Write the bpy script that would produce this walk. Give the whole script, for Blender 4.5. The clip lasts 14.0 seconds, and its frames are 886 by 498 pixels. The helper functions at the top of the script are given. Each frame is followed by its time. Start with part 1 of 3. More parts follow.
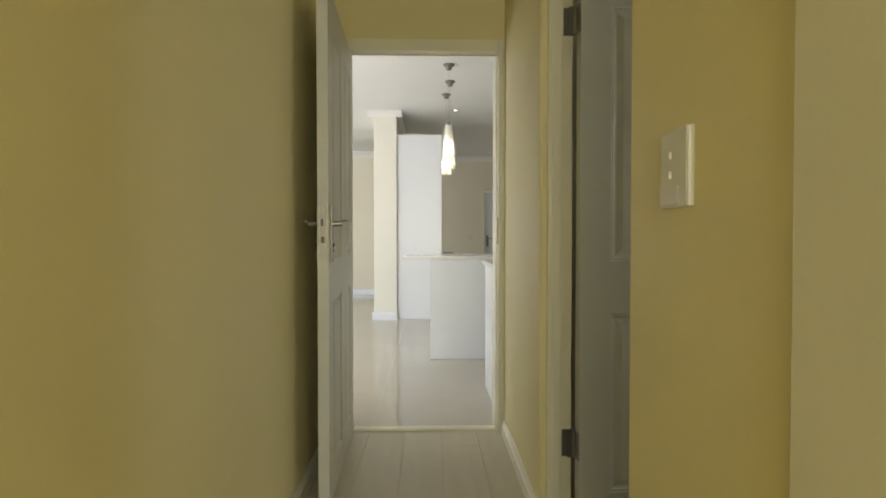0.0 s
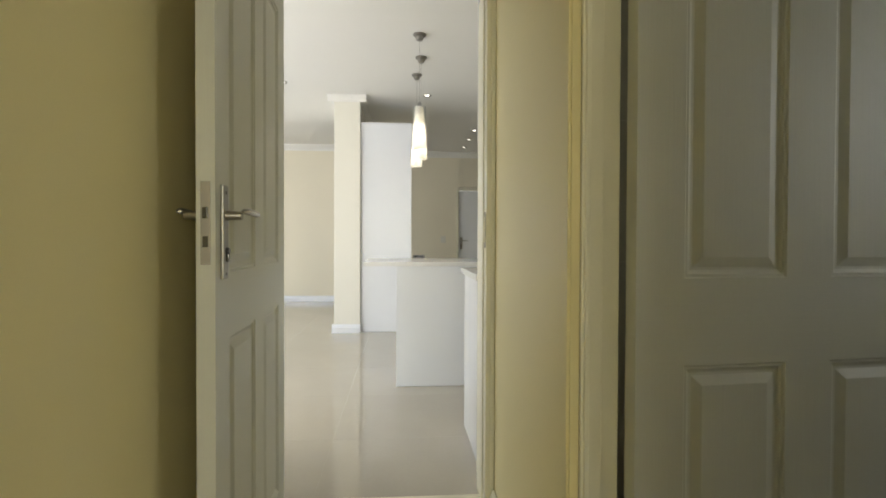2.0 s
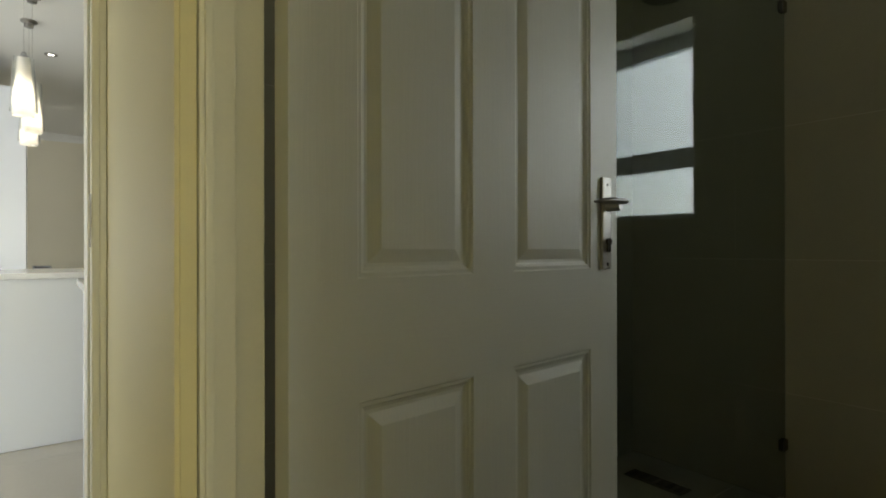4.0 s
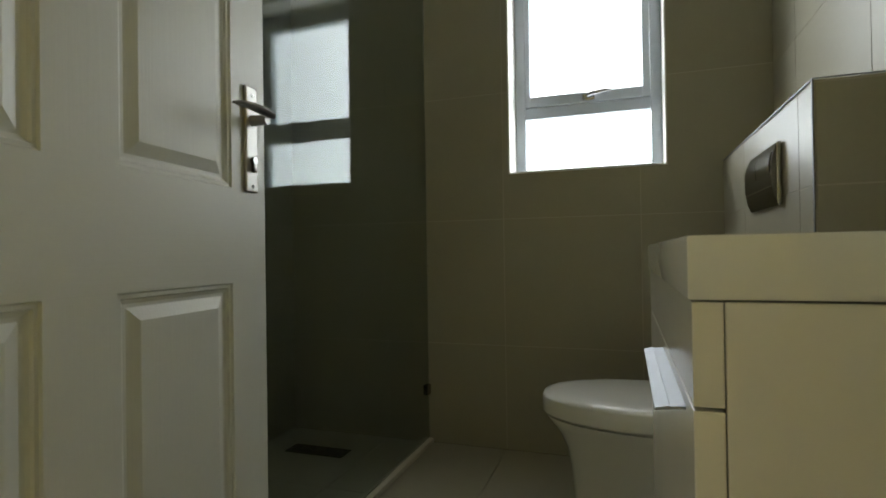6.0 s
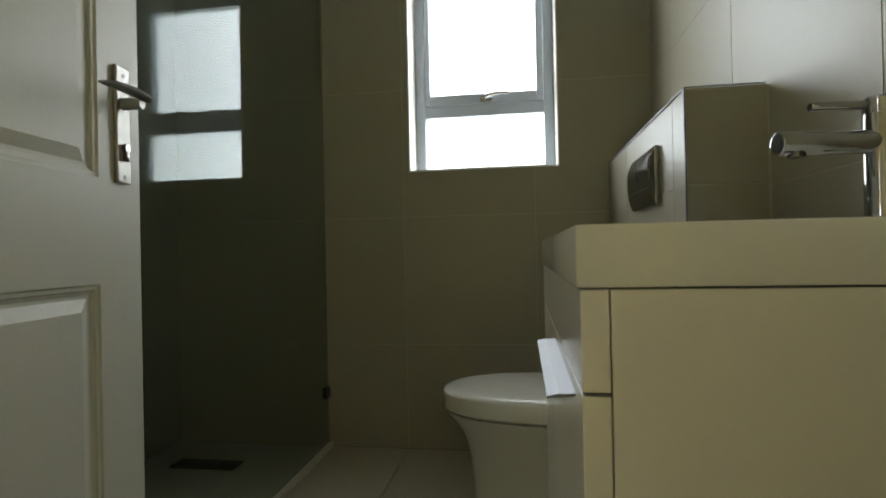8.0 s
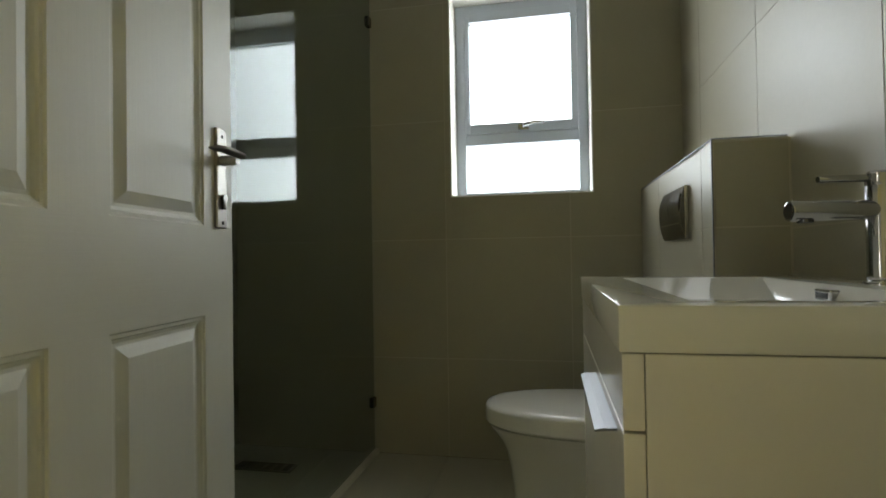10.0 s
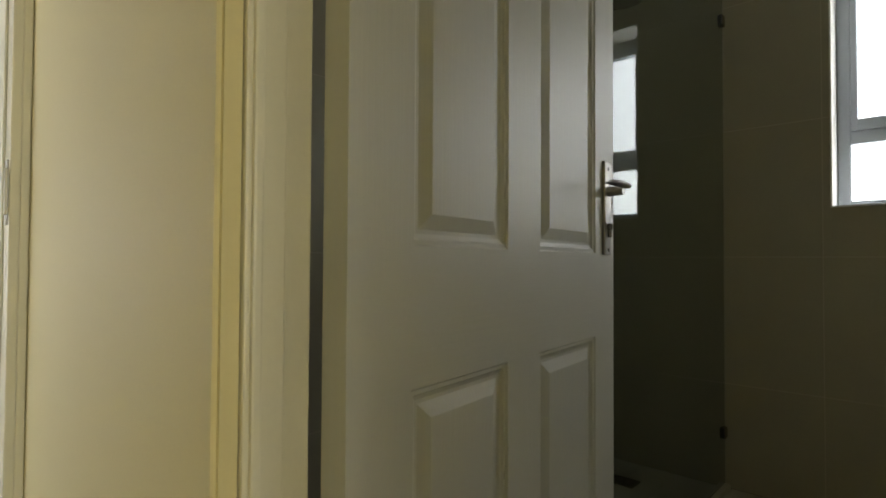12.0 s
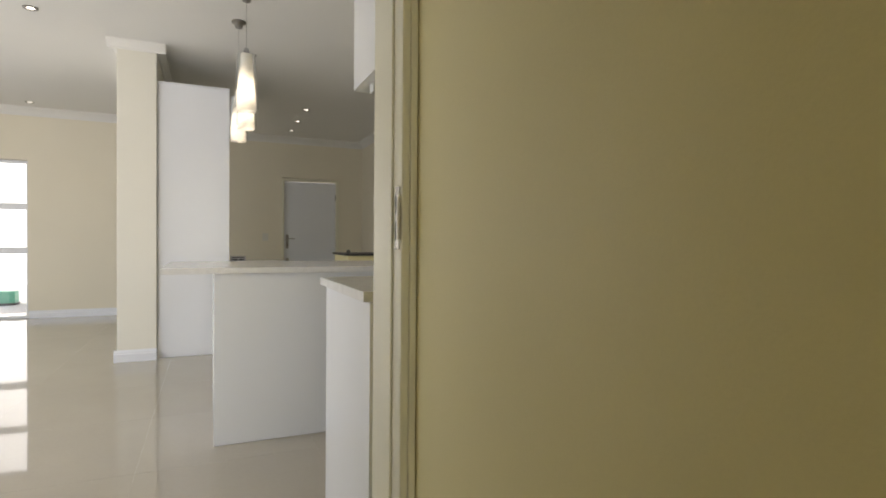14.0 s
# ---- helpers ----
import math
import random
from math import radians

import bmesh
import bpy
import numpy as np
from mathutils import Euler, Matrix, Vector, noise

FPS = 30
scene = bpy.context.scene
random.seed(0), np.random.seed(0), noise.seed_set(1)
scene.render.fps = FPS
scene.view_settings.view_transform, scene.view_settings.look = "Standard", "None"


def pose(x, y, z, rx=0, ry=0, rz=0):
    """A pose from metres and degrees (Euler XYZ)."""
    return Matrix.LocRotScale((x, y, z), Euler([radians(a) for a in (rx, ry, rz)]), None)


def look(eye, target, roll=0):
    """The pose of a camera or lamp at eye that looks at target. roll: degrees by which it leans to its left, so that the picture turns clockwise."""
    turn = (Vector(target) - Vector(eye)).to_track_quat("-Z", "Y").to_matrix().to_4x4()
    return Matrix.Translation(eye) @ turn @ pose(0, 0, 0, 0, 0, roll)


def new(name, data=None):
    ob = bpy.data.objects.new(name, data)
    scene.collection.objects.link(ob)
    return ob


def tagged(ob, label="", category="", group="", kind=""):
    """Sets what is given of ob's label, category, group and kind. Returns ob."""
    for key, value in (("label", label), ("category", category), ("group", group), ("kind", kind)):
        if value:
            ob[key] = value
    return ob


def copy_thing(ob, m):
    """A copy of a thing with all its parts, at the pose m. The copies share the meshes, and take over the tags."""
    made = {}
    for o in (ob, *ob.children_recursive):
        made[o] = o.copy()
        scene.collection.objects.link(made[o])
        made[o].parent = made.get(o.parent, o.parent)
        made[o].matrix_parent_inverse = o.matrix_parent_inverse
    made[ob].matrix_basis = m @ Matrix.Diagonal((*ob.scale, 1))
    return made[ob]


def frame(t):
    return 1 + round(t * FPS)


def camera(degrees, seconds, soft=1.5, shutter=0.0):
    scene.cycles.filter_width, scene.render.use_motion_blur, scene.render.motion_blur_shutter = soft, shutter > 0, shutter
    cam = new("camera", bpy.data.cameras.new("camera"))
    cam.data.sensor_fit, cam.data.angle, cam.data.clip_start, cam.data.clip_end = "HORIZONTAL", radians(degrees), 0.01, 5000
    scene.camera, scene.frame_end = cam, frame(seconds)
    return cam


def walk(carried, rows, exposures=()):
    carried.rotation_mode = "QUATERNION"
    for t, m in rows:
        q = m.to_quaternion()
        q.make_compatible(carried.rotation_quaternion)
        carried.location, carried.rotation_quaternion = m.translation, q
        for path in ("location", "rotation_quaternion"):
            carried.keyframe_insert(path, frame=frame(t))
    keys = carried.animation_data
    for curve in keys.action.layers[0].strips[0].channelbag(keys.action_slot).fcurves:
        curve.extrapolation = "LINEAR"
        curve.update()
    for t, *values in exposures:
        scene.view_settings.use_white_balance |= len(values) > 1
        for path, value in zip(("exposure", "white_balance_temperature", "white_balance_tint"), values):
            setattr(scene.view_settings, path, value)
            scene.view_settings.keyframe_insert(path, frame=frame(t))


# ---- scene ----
cam = camera(79.3, 14.0, 1.8)
PATH = [
    (0, (0.421, 0.065, 1.051), (0.469, 2.064, 1.013), -0.0),
    (0.5, (0.393, 0.283, 1.056), (0.441, 2.282, 1.019), 0.1),
    (1, (0.405, 0.493, 1.053), (0.455, 2.492, 1.017), 0.0),
    (1.5, (0.438, 0.688, 1.053), (0.508, 2.686, 1.018), 0.1),
    (2, (0.457, 0.857, 1.051), (0.612, 2.851, 1.021), 0.2),
    (2.5, (0.472, 0.996, 1.049), (0.83, 2.963, 1.024), 0.2),
    (3, (0.539, 1.101, 1.031), (1.175, 2.997, 1.016), 0.2),
    (3.5, (0.634, 1.192, 1.031), (1.54, 2.975, 1.025), 0.0),
    (4, (0.682, 1.236, 1.016), (1.881, 2.836, 1.019), -0.1),
    (6.5, (0.881, 1.296, 0.817), (2.823, 1.775, 0.83), -1.0),
    (7, (0.901, 1.286, 0.818), (2.867, 1.652, 0.828), -1.1),
    (7.5, (0.892, 1.288, 0.819), (2.87, 1.582, 0.829), -1.2),
    (10, (0.71, 1.317, 0.897), (2.67, 1.716, 0.925), -0.9),
    (10.5, (0.683, 1.334, 0.919), (2.586, 1.949, 0.955), -0.7),
    (11, (0.644, 1.368, 0.936), (2.441, 2.245, 0.976), -0.4),
    (11.5, (0.598, 1.407, 0.952), (2.251, 2.532, 0.994), -0.3),
    (12, (0.578, 1.462, 0.952), (2.046, 2.819, 0.996), 0.3),
    (12.5, (0.562, 1.55, 0.984), (1.871, 3.062, 0.989), 0.5),
    (13, (0.51, 1.646, 0.986), (1.65, 3.29, 0.989), 1.0),
    (13.5, (0.476, 1.750, 1.024), (1.435, 3.505, 0.9955), 0.6),
    (14, (0.397, 1.802, 1.045), (1.201, 3.634, 1.014), 0.5),
]
walk(cam, [(t, look(eye, target, roll)) for t, eye, target, roll in PATH], [(0, -0.2, 6750, 10), (2.0, -0.12, 6750, 10), (3.0, -0.33, 6700, 8), (3.5, -0.34, 6650, 7), (4, -0.2, 6600, 6), (6.5, 0.5, 6500, 8), (10, 0.45, 6500, 8), (11, 0.35, 6600, 10), (11.5, 0.12, 6650, 11), (12.0, 0.02, 6700, 12), (12.5, 0.10, 6800, 14), (13.0, -0.04, 6800, 14), (14, -0.55, 6900, 14)])

# ---- world, sun, large lights ----

world = bpy.data.worlds.new("daylight")
scene.world = world
world.use_nodes = True
wn = world.node_tree.nodes
sky = wn.new("ShaderNodeTexSky")
sky.sky_type, sky.sun_disc = "NISHITA", False
sky.sun_elevation, sky.sun_rotation = radians(48), radians(200)
wn["Background"].inputs["Strength"].default_value = 0.15
world.node_tree.links.new(sky.outputs[0], wn["Background"].inputs["Color"])
sun = new("sun", bpy.data.lights.new("sun", "SUN"))
sun.data.energy, sun.data.angle, sun.data.color = 5.0, radians(4), (1.0, 0.95, 0.88)
sun.matrix_world = look((0, 0, 10), (0 + 0.2, 2.2, 7.4))


def area_lamp(name, m, w, h, power, color=(1, 1, 1)):
    ld = bpy.data.lights.new(name, "AREA")
    ld.shape, ld.size, ld.size_y, ld.energy, ld.color = "RECTANGLE", w, h, power, color
    ob = new(name, ld)
    ob.matrix_world = m
    return ob


area_lamp("living_window_light", look((-3.78, 5.95, 1.15), (0, 5.95, 1.15)), 4.7, 2.0, 68, (0.85, 0.92, 1.0))
# added fill lamp, out of view, lights cabinet and column fronts
area_lamp("patio_window_light", look((-2.2, 3.10, 1.15), (-2.2, 6.0, 1.15)), 2.3, 2.0, 80, (0.85, 0.90, 1.0))
area_lamp("bathroom_window_light", look((3.262, 1.447, 1.63), (2.0, 1.447, 1.63)), 0.56, 0.86, 6.0, (0.98, 1.0, 0.98))
# added fill lamp in the unseen next room, lifts the corridor's left wall
area_lamp("bedroom_window_light", look((1.75, -2.42, 1.4), (1.75, 0.5, 1.4)), 1.4, 1.2, 36, (0.985, 0.99, 0.86))
# added fill lamp behind the start, brightens jambs and corridor walls
area_lamp("passage_window_light", look((0.38, -2.46, 1.35), (0.38, 0.5, 1.35)), 0.76, 1.5, 28, (0.985, 0.99, 0.86))


# ---- materials ----
def material(name, color, rough=0.5, metal=0.0, spec=0.5, vary=0.06, scale=3.0, grain=0.0, grain_scale=120.0, stretch=(1, 1, 1), coat=0.0, per_object=0.0, per_rough=0.0):
    """A painted, tiled or metal surface: two scales of tone, with fine relief."""
    m = bpy.data.materials.new(name)
    m.use_nodes = True
    n, l = m.node_tree.nodes, m.node_tree.links
    b = n["Principled BSDF"]
    b.inputs["Roughness"].default_value, b.inputs["Metallic"].default_value = rough, metal
    b.inputs["Specular IOR Level"].default_value = spec
    b.inputs["Coat Weight"].default_value = coat
    tc = n.new("ShaderNodeTexCoord")
    mp = n.new("ShaderNodeMapping")
    mp.inputs["Scale"].default_value = stretch
    l.new(tc.outputs["Object"], mp.inputs["Vector"])
    big, small = n.new("ShaderNodeTexNoise"), n.new("ShaderNodeTexNoise")
    big.inputs["Scale"].default_value, big.inputs["Detail"].default_value = scale, 3
    small.inputs["Scale"].default_value, small.inputs["Detail"].default_value = grain_scale, 2
    l.new(mp.outputs[0], big.inputs["Vector"])
    l.new(mp.outputs[0], small.inputs["Vector"])
    add = n.new("ShaderNodeMath")
    add.operation = "ADD"
    l.new(big.outputs["Fac"], add.inputs[0])
    half = n.new("ShaderNodeMath")
    half.operation, half.inputs[1].default_value = "MULTIPLY", 0.5
    l.new(small.outputs["Fac"], half.inputs[0])
    l.new(half.outputs[0], add.inputs[1])
    rng = n.new("ShaderNodeMapRange")
    rng.inputs["From Min"].default_value, rng.inputs["From Max"].default_value = 0.35, 1.15
    rng.inputs["To Min"].default_value, rng.inputs["To Max"].default_value = 1 - vary, 1 + vary
    l.new(add.outputs[0], rng.inputs["Value"])
    value = rng.outputs[0]
    if per_object:
        info = n.new("ShaderNodeObjectInfo")
        pr = n.new("ShaderNodeMapRange")
        pr.inputs["To Min"].default_value, pr.inputs["To Max"].default_value = 1 - per_object, 1 + per_object
        l.new(info.outputs["Random"], pr.inputs["Value"])
        mu = n.new("ShaderNodeMath")
        mu.operation = "MULTIPLY"
        l.new(value, mu.inputs[0])
        l.new(pr.outputs[0], mu.inputs[1])
        value = mu.outputs[0]
    sc = n.new("ShaderNodeVectorMath")
    sc.operation, sc.inputs[0].default_value = "SCALE", color
    l.new(value, sc.inputs["Scale"])
    l.new(sc.outputs[0], b.inputs["Base Color"])
    rr = n.new("ShaderNodeMapRange")
    rr.inputs["To Min"].default_value, rr.inputs["To Max"].default_value = max(0.0, rough * (0.85 - per_rough)), min(1.0, rough * (1.15 + per_rough))
    l.new(big.outputs["Fac"], rr.inputs["Value"])
    l.new(rr.outputs[0], b.inputs["Roughness"])
    if grain:
        bp = n.new("ShaderNodeBump")
        bp.inputs["Strength"].default_value, bp.inputs["Distance"].default_value = grain, 0.002
        l.new(small.outputs["Fac"], bp.inputs["Height"])
        l.new(bp.outputs[0], b.inputs["Normal"])
    return m


def door_paint():
    """White enamel over a moulded skin: grain along the stiles, across the lock rail."""
    m = material("door_paint", (0.61, 0.615, 0.565), 0.42, vary=0.03, scale=2.0)
    n, l = m.node_tree.nodes, m.node_tree.links
    tc = n.new("ShaderNodeTexCoord")
    outs = []
    for s in ((150, 150, 5), (5, 5, 150)):
        mp, nz = n.new("ShaderNodeMapping"), n.new("ShaderNodeTexNoise")
        mp.inputs["Scale"].default_value = s
        nz.inputs["Scale"].default_value, nz.inputs["Detail"].default_value, nz.inputs["Distortion"].default_value = 1.0, 4, 0.6
        l.new(tc.outputs["Object"], mp.inputs["Vector"])
        l.new(mp.outputs[0], nz.inputs["Vector"])
        outs.append(nz.outputs["Fac"])
    sep = n.new("ShaderNodeSeparateXYZ")
    l.new(tc.outputs["Object"], sep.inputs[0])
    dist = n.new("ShaderNodeMath")
    dist.operation = "COMPARE"
    dist.inputs[1].default_value, dist.inputs[2].default_value = 0.872, 0.098
    l.new(sep.outputs["Z"], dist.inputs[0])
    mix = n.new("ShaderNodeMix")
    l.new(dist.outputs[0], mix.inputs["Factor"])
    l.new(outs[0], mix.inputs["A"])
    l.new(outs[1], mix.inputs["B"])
    bp = n.new("ShaderNodeBump")
    bp.inputs["Strength"].default_value, bp.inputs["Distance"].default_value = 0.22, 0.0015
    l.new(mix.outputs[0], bp.inputs["Height"])
    l.new(bp.outputs[0], n["Principled BSDF"].inputs["Normal"])
    return m


def laminate():
    m = material("laminate", (0.56, 0.51, 0.40), 0.35, vary=0.10, scale=2.2, grain=0.15, grain_scale=26, stretch=(9, 0.8, 1), per_object=0.02)
    return m


def sheet_glass(name, tint, ior=1.5):
    """A clear or body-tinted pane with true refraction."""
    m = bpy.data.materials.new(name)
    m.use_nodes = True
    b = m.node_tree.nodes["Principled BSDF"]
    b.inputs["Base Color"].default_value = (*tint, 1)
    b.inputs["Transmission Weight"].default_value, b.inputs["Roughness"].default_value, b.inputs["IOR"].default_value = 1.0, 0.0, ior
    return m


def frosted_glass(name, rough=0.55, color=(0.95, 0.97, 0.98)):
    m = bpy.data.materials.new(name)
    m.use_nodes = True
    b = m.node_tree.nodes["Principled BSDF"]
    b.inputs["Base Color"].default_value = (*color, 1)
    b.inputs["Transmission Weight"].default_value, b.inputs["Roughness"].default_value, b.inputs["IOR"].default_value = 1.0, rough, 1.05
    return m


def opal(name):
    m = bpy.data.materials.new(name)
    m.use_nodes = True
    n, l = m.node_tree.nodes, m.node_tree.links
    b = n["Principled BSDF"]
    b.inputs["Base Color"].default_value = (0.9, 0.88, 0.84, 1)
    b.inputs["Roughness"].default_value = 0.25
    tl, mx = n.new("ShaderNodeBsdfTranslucent"), n.new("ShaderNodeMixShader")
    tl.inputs["Color"].default_value = (0.95, 0.92, 0.86, 1)
    mx.inputs[0].default_value = 0.65
    l.new(b.outputs[0], mx.inputs[1])
    l.new(tl.outputs[0], mx.inputs[2])
    l.new(mx.outputs[0], n["Material Output"].inputs["Surface"])
    return m


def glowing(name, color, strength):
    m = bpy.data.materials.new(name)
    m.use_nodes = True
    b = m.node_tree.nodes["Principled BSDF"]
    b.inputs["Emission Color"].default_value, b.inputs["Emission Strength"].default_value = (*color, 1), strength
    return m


# wall cream made paler: the kitchen's and living room's daylight put into the colour
LCREAM = material("daylit_cream_paint", (0.80, 0.745, 0.60), 0.55, vary=0.035, scale=1.3, grain=0.12, grain_scale=220)
# the column's cream, paler still: strong daylight on it put into the colour
COLUMN = material("lit_column_cream", (0.80, 0.775, 0.68), 0.55, vary=0.03, scale=1.3, grain=0.12, grain_scale=220)
CREAM = material("cream_wall_paint", (0.79, 0.705, 0.395), 0.55, vary=0.035, scale=1.3, grain=0.12, grain_scale=220)
CEIL = material("ceiling_paint", (0.82, 0.81, 0.77), 0.75, vary=0.03, scale=1.0, grain=0.1, grain_scale=180)
TRIM = material("trim_paint", (0.80, 0.77, 0.62), 0.35, vary=0.04, scale=4.0, grain=0.08, grain_scale=160)
WHITE = material("white_lacquer", (0.81, 0.83, 0.865), 0.22, vary=0.015, scale=1.5)
STONE = material("worktop_stone", (0.78, 0.78, 0.77), 0.15, vary=0.10, scale=30, grain_scale=260)
DOORP = door_paint()
LAM = laminate()
TILE = material("floor_porcelain", (0.50, 0.46, 0.39), 0.04, spec=0.55, vary=0.05, scale=2.5, grain_scale=60, per_object=0.015)
GROUT = material("floor_grout", (0.47, 0.43, 0.365), 0.3, vary=0.1, scale=20)
WTILE = material("wall_porcelain", (0.40, 0.376, 0.285), 0.36, spec=0.5, vary=0.05, scale=4, grain=0.05, grain_scale=90, stretch=(1, 1, 4), per_object=0.025)
WGROUT = material("wall_grout", (0.52, 0.485, 0.385), 0.7, vary=0.08, scale=20)
STEEL = material("brushed_steel", (0.34, 0.325, 0.30), 0.32, metal=1.0, vary=0.05, scale=8, grain=0.08, grain_scale=60, stretch=(1, 1, 20))
LOCK = material("dull_steel", (0.30, 0.28, 0.25), 0.42, metal=1.0, vary=0.06, scale=10)
CHROME = material("chrome", (0.52, 0.52, 0.53), 0.05, metal=1.0, vary=0.02)
DARKCHROME = material("dark_chrome", (0.16, 0.155, 0.15), 0.14, metal=1.0, vary=0.03)
ALU = material("satin_aluminium", (0.52, 0.57, 0.64), 0.35, metal=0.0, vary=0.03, scale=6)
ALUB = material("bright_aluminium", (0.25, 0.26, 0.28), 0.50, metal=1.0, vary=0.02)
CERAMIC = material("glazed_ceramic", (0.80, 0.79, 0.75), 0.09, vary=0.015, coat=0.3)
VANITY = material("vanity_lacquer", (0.85, 0.815, 0.745), 0.18, vary=0.015)
PLASTIC = material("white_plastic", (0.72, 0.70, 0.62), 0.35, vary=0.02)
# near-black for solid boxes that imitate the shade inside slots
DARK = material("slot_shade", (0.02, 0.02, 0.02), 0.6)
RUBBER = material("dark_seal", (0.04, 0.04, 0.04), 0.5)
SHGLASS = sheet_glass("tinted_shower_glass", (0.70, 0.785, 0.77), 1.33)
CLEAR = sheet_glass("clear_pane", (0.94, 0.96, 0.96))
FROST = frosted_glass("frosted_pane")
OPAL = opal("opal_glass")
BULB = glowing("lamp_filament", (1.0, 0.93, 0.82), 38.0)
LED = glowing("downlight_lens", (1.0, 0.93, 0.82), 6.0)
PAVING = material("pale_paving", (0.72, 0.71, 0.68), 0.8, vary=0.15, scale=2, grain=0.3, grain_scale=40)
# self-lit colour of the backdrop sheet, in place of sunlit outdoors
GLOW_SHEET = glowing("glowing_backdrop", (1.0, 0.97, 0.95), 2.4)
GREEN = material("green_plastic", (0.10, 0.46, 0.30), 0.45, vary=0.05)


# ---- building helpers ----
def mesh(bm, name, mat, smooth=False):
    bmesh.ops.recalc_face_normals(bm, faces=bm.faces)
    me = bpy.data.meshes.new(name)
    bm.to_mesh(me)
    bm.free()
    me.materials.append(mat)
    if smooth:
        me.polygons.foreach_set("use_smooth", [True] * len(me.polygons))
        me.set_sharp_from_angle(angle=radians(35))
    return me


def part(name, bm, mat, parent, label="", smooth=False):
    ob = new(name, mesh(bm, name, mat, smooth))
    ob.parent = parent
    if label:
        ob["label"] = label
    return ob


def thing(name, m, label, category, group=""):
    ob = new(name)
    ob.empty_display_size = 0.1
    ob.matrix_world = m
    return tagged(ob, label, category, group)


def solid(name, bm, mat, m=Matrix(), label="", category="", kind="", smooth=False):
    ob = new(name, mesh(bm, name, mat, smooth))
    ob.matrix_world = m
    return tagged(ob, label, category, "", kind)


def box(bm, x0, y0, z0, x1, y1, z1, bevel=0.0, seg=2):
    vs = [bm.verts.new(p) for p in ((x0, y0, z0), (x1, y0, z0), (x1, y1, z0), (x0, y1, z0), (x0, y0, z1), (x1, y0, z1), (x1, y1, z1), (x0, y1, z1))]
    fs = [bm.faces.new([vs[i] for i in f]) for f in ((0, 3, 2, 1), (4, 5, 6, 7), (0, 1, 5, 4), (1, 2, 6, 5), (2, 3, 7, 6), (3, 0, 4, 7))]
    if bevel:
        edges = {e for f in fs for e in f.edges}
        bmesh.ops.bevel(bm, geom=list(edges), offset=bevel, segments=seg, affect="EDGES", profile=0.6)
    return bm


def boxes(rows, bevel=0.0):
    bm = bmesh.new()
    for r in rows:
        box(bm, *r, bevel)
    return bm


def tube(bm, path, radii, seg=16, caps=True, flat=1.0):
    """A round rod through the points of path; flat squashes its section upright."""
    rings = []
    path = [Vector(p) for p in path]
    for i, p in enumerate(path):
        d = (path[min(i + 1, len(path) - 1)] - path[max(i - 1, 0)]).normalized()
        up = Vector((0, 0, 1)) if abs(d.z) < 0.95 else Vector((0, 1, 0))
        a = d.cross(up).normalized()
        b = a.cross(d).normalized()
        r = radii[i] if isinstance(radii, (list, tuple)) else radii
        rings.append([bm.verts.new(p + a * (r * math.cos(2 * math.pi * k / seg)) + b * (r * flat * math.sin(2 * math.pi * k / seg))) for k in range(seg)])
    for r0, r1 in zip(rings, rings[1:]):
        for k in range(seg):
            bm.faces.new((r0[k], r0[(k + 1) % seg], r1[(k + 1) % seg], r1[k]))
    if caps:
        bm.faces.new(rings[0][::-1])
        bm.faces.new(rings[-1])
    return bm


def lathe(bm, profile, c=(0, 0), seg=32, sx=1.0, sy=1.0):
    """Turns (radius, z) pairs round the upright axis at c."""
    rings = []
    for r, z in profile:
        if r < 1e-5:
            rings.append([bm.verts.new((c[0], c[1], z))])
        else:
            rings.append([bm.verts.new((c[0] + sx * r * math.cos(2 * math.pi * k / seg), c[1] + sy * r * math.sin(2 * math.pi * k / seg), z)) for k in range(seg)])
    for a, b in zip(rings, rings[1:]):
        for k in range(seg):
            q = [a[k % len(a)], a[(k + 1) % len(a)], b[(k + 1) % len(b)], b[k % len(b)]]
            q = list(dict.fromkeys(q))
            if len(q) > 2:
                bm.faces.new(q)
    return bm


def prism(bm, outline, axis, a, b):
    """Sweeps a closed outline (two coordinates) along x or y from a to b."""
    def at(p, s):
        return (s, p[0], p[1]) if axis == "x" else (p[0], s, p[1])
    r0, r1 = [bm.verts.new(at(p, a)) for p in outline], [bm.verts.new(at(p, b)) for p in outline]
    n = len(outline)
    for k in range(n):
        bm.faces.new((r0[k], r0[(k + 1) % n], r1[(k + 1) % n], r1[k]))
    bm.faces.new(r0[::-1])
    bm.faces.new(r1)
    return bm


def skirting(name, axis, a, b, wall, out, h=0.085, t=0.015, mat=None):
    """A moulded skirting board along x or y on the wall's face; out is +1 or -1."""
    o = [(wall, 0.001), (wall + out * t, 0.001), (wall + out * t, h * 0.66), (wall + out * t * 0.72, h * 0.72), (wall + out * t * 0.72, h * 0.8), (wall + out * t * 0.45, h * 0.93), (wall + out * t * 0.35, h), (wall, h)]
    return solid(name, prism(bmesh.new(), o, axis, a, b), mat or TRIM, label="painted timber skirting board with moulded top edge", category="skirting board", kind="structure")


def cornice(bm, axis, a, b, wall, out, top, s=0.10):
    o = [(wall, top), (wall, top - s), (wall + out * 0.012, top - s), (wall + out * 0.018, top - s * 0.78), (wall + out * 0.05, top - s * 0.42), (wall + out * s * 0.82, top - s * 0.2), (wall + out * s * 0.84, top - s * 0.1), (wall + out * s, top - s * 0.1), (wall + out * s, top)]
    return prism(bm, o, axis, a, b)


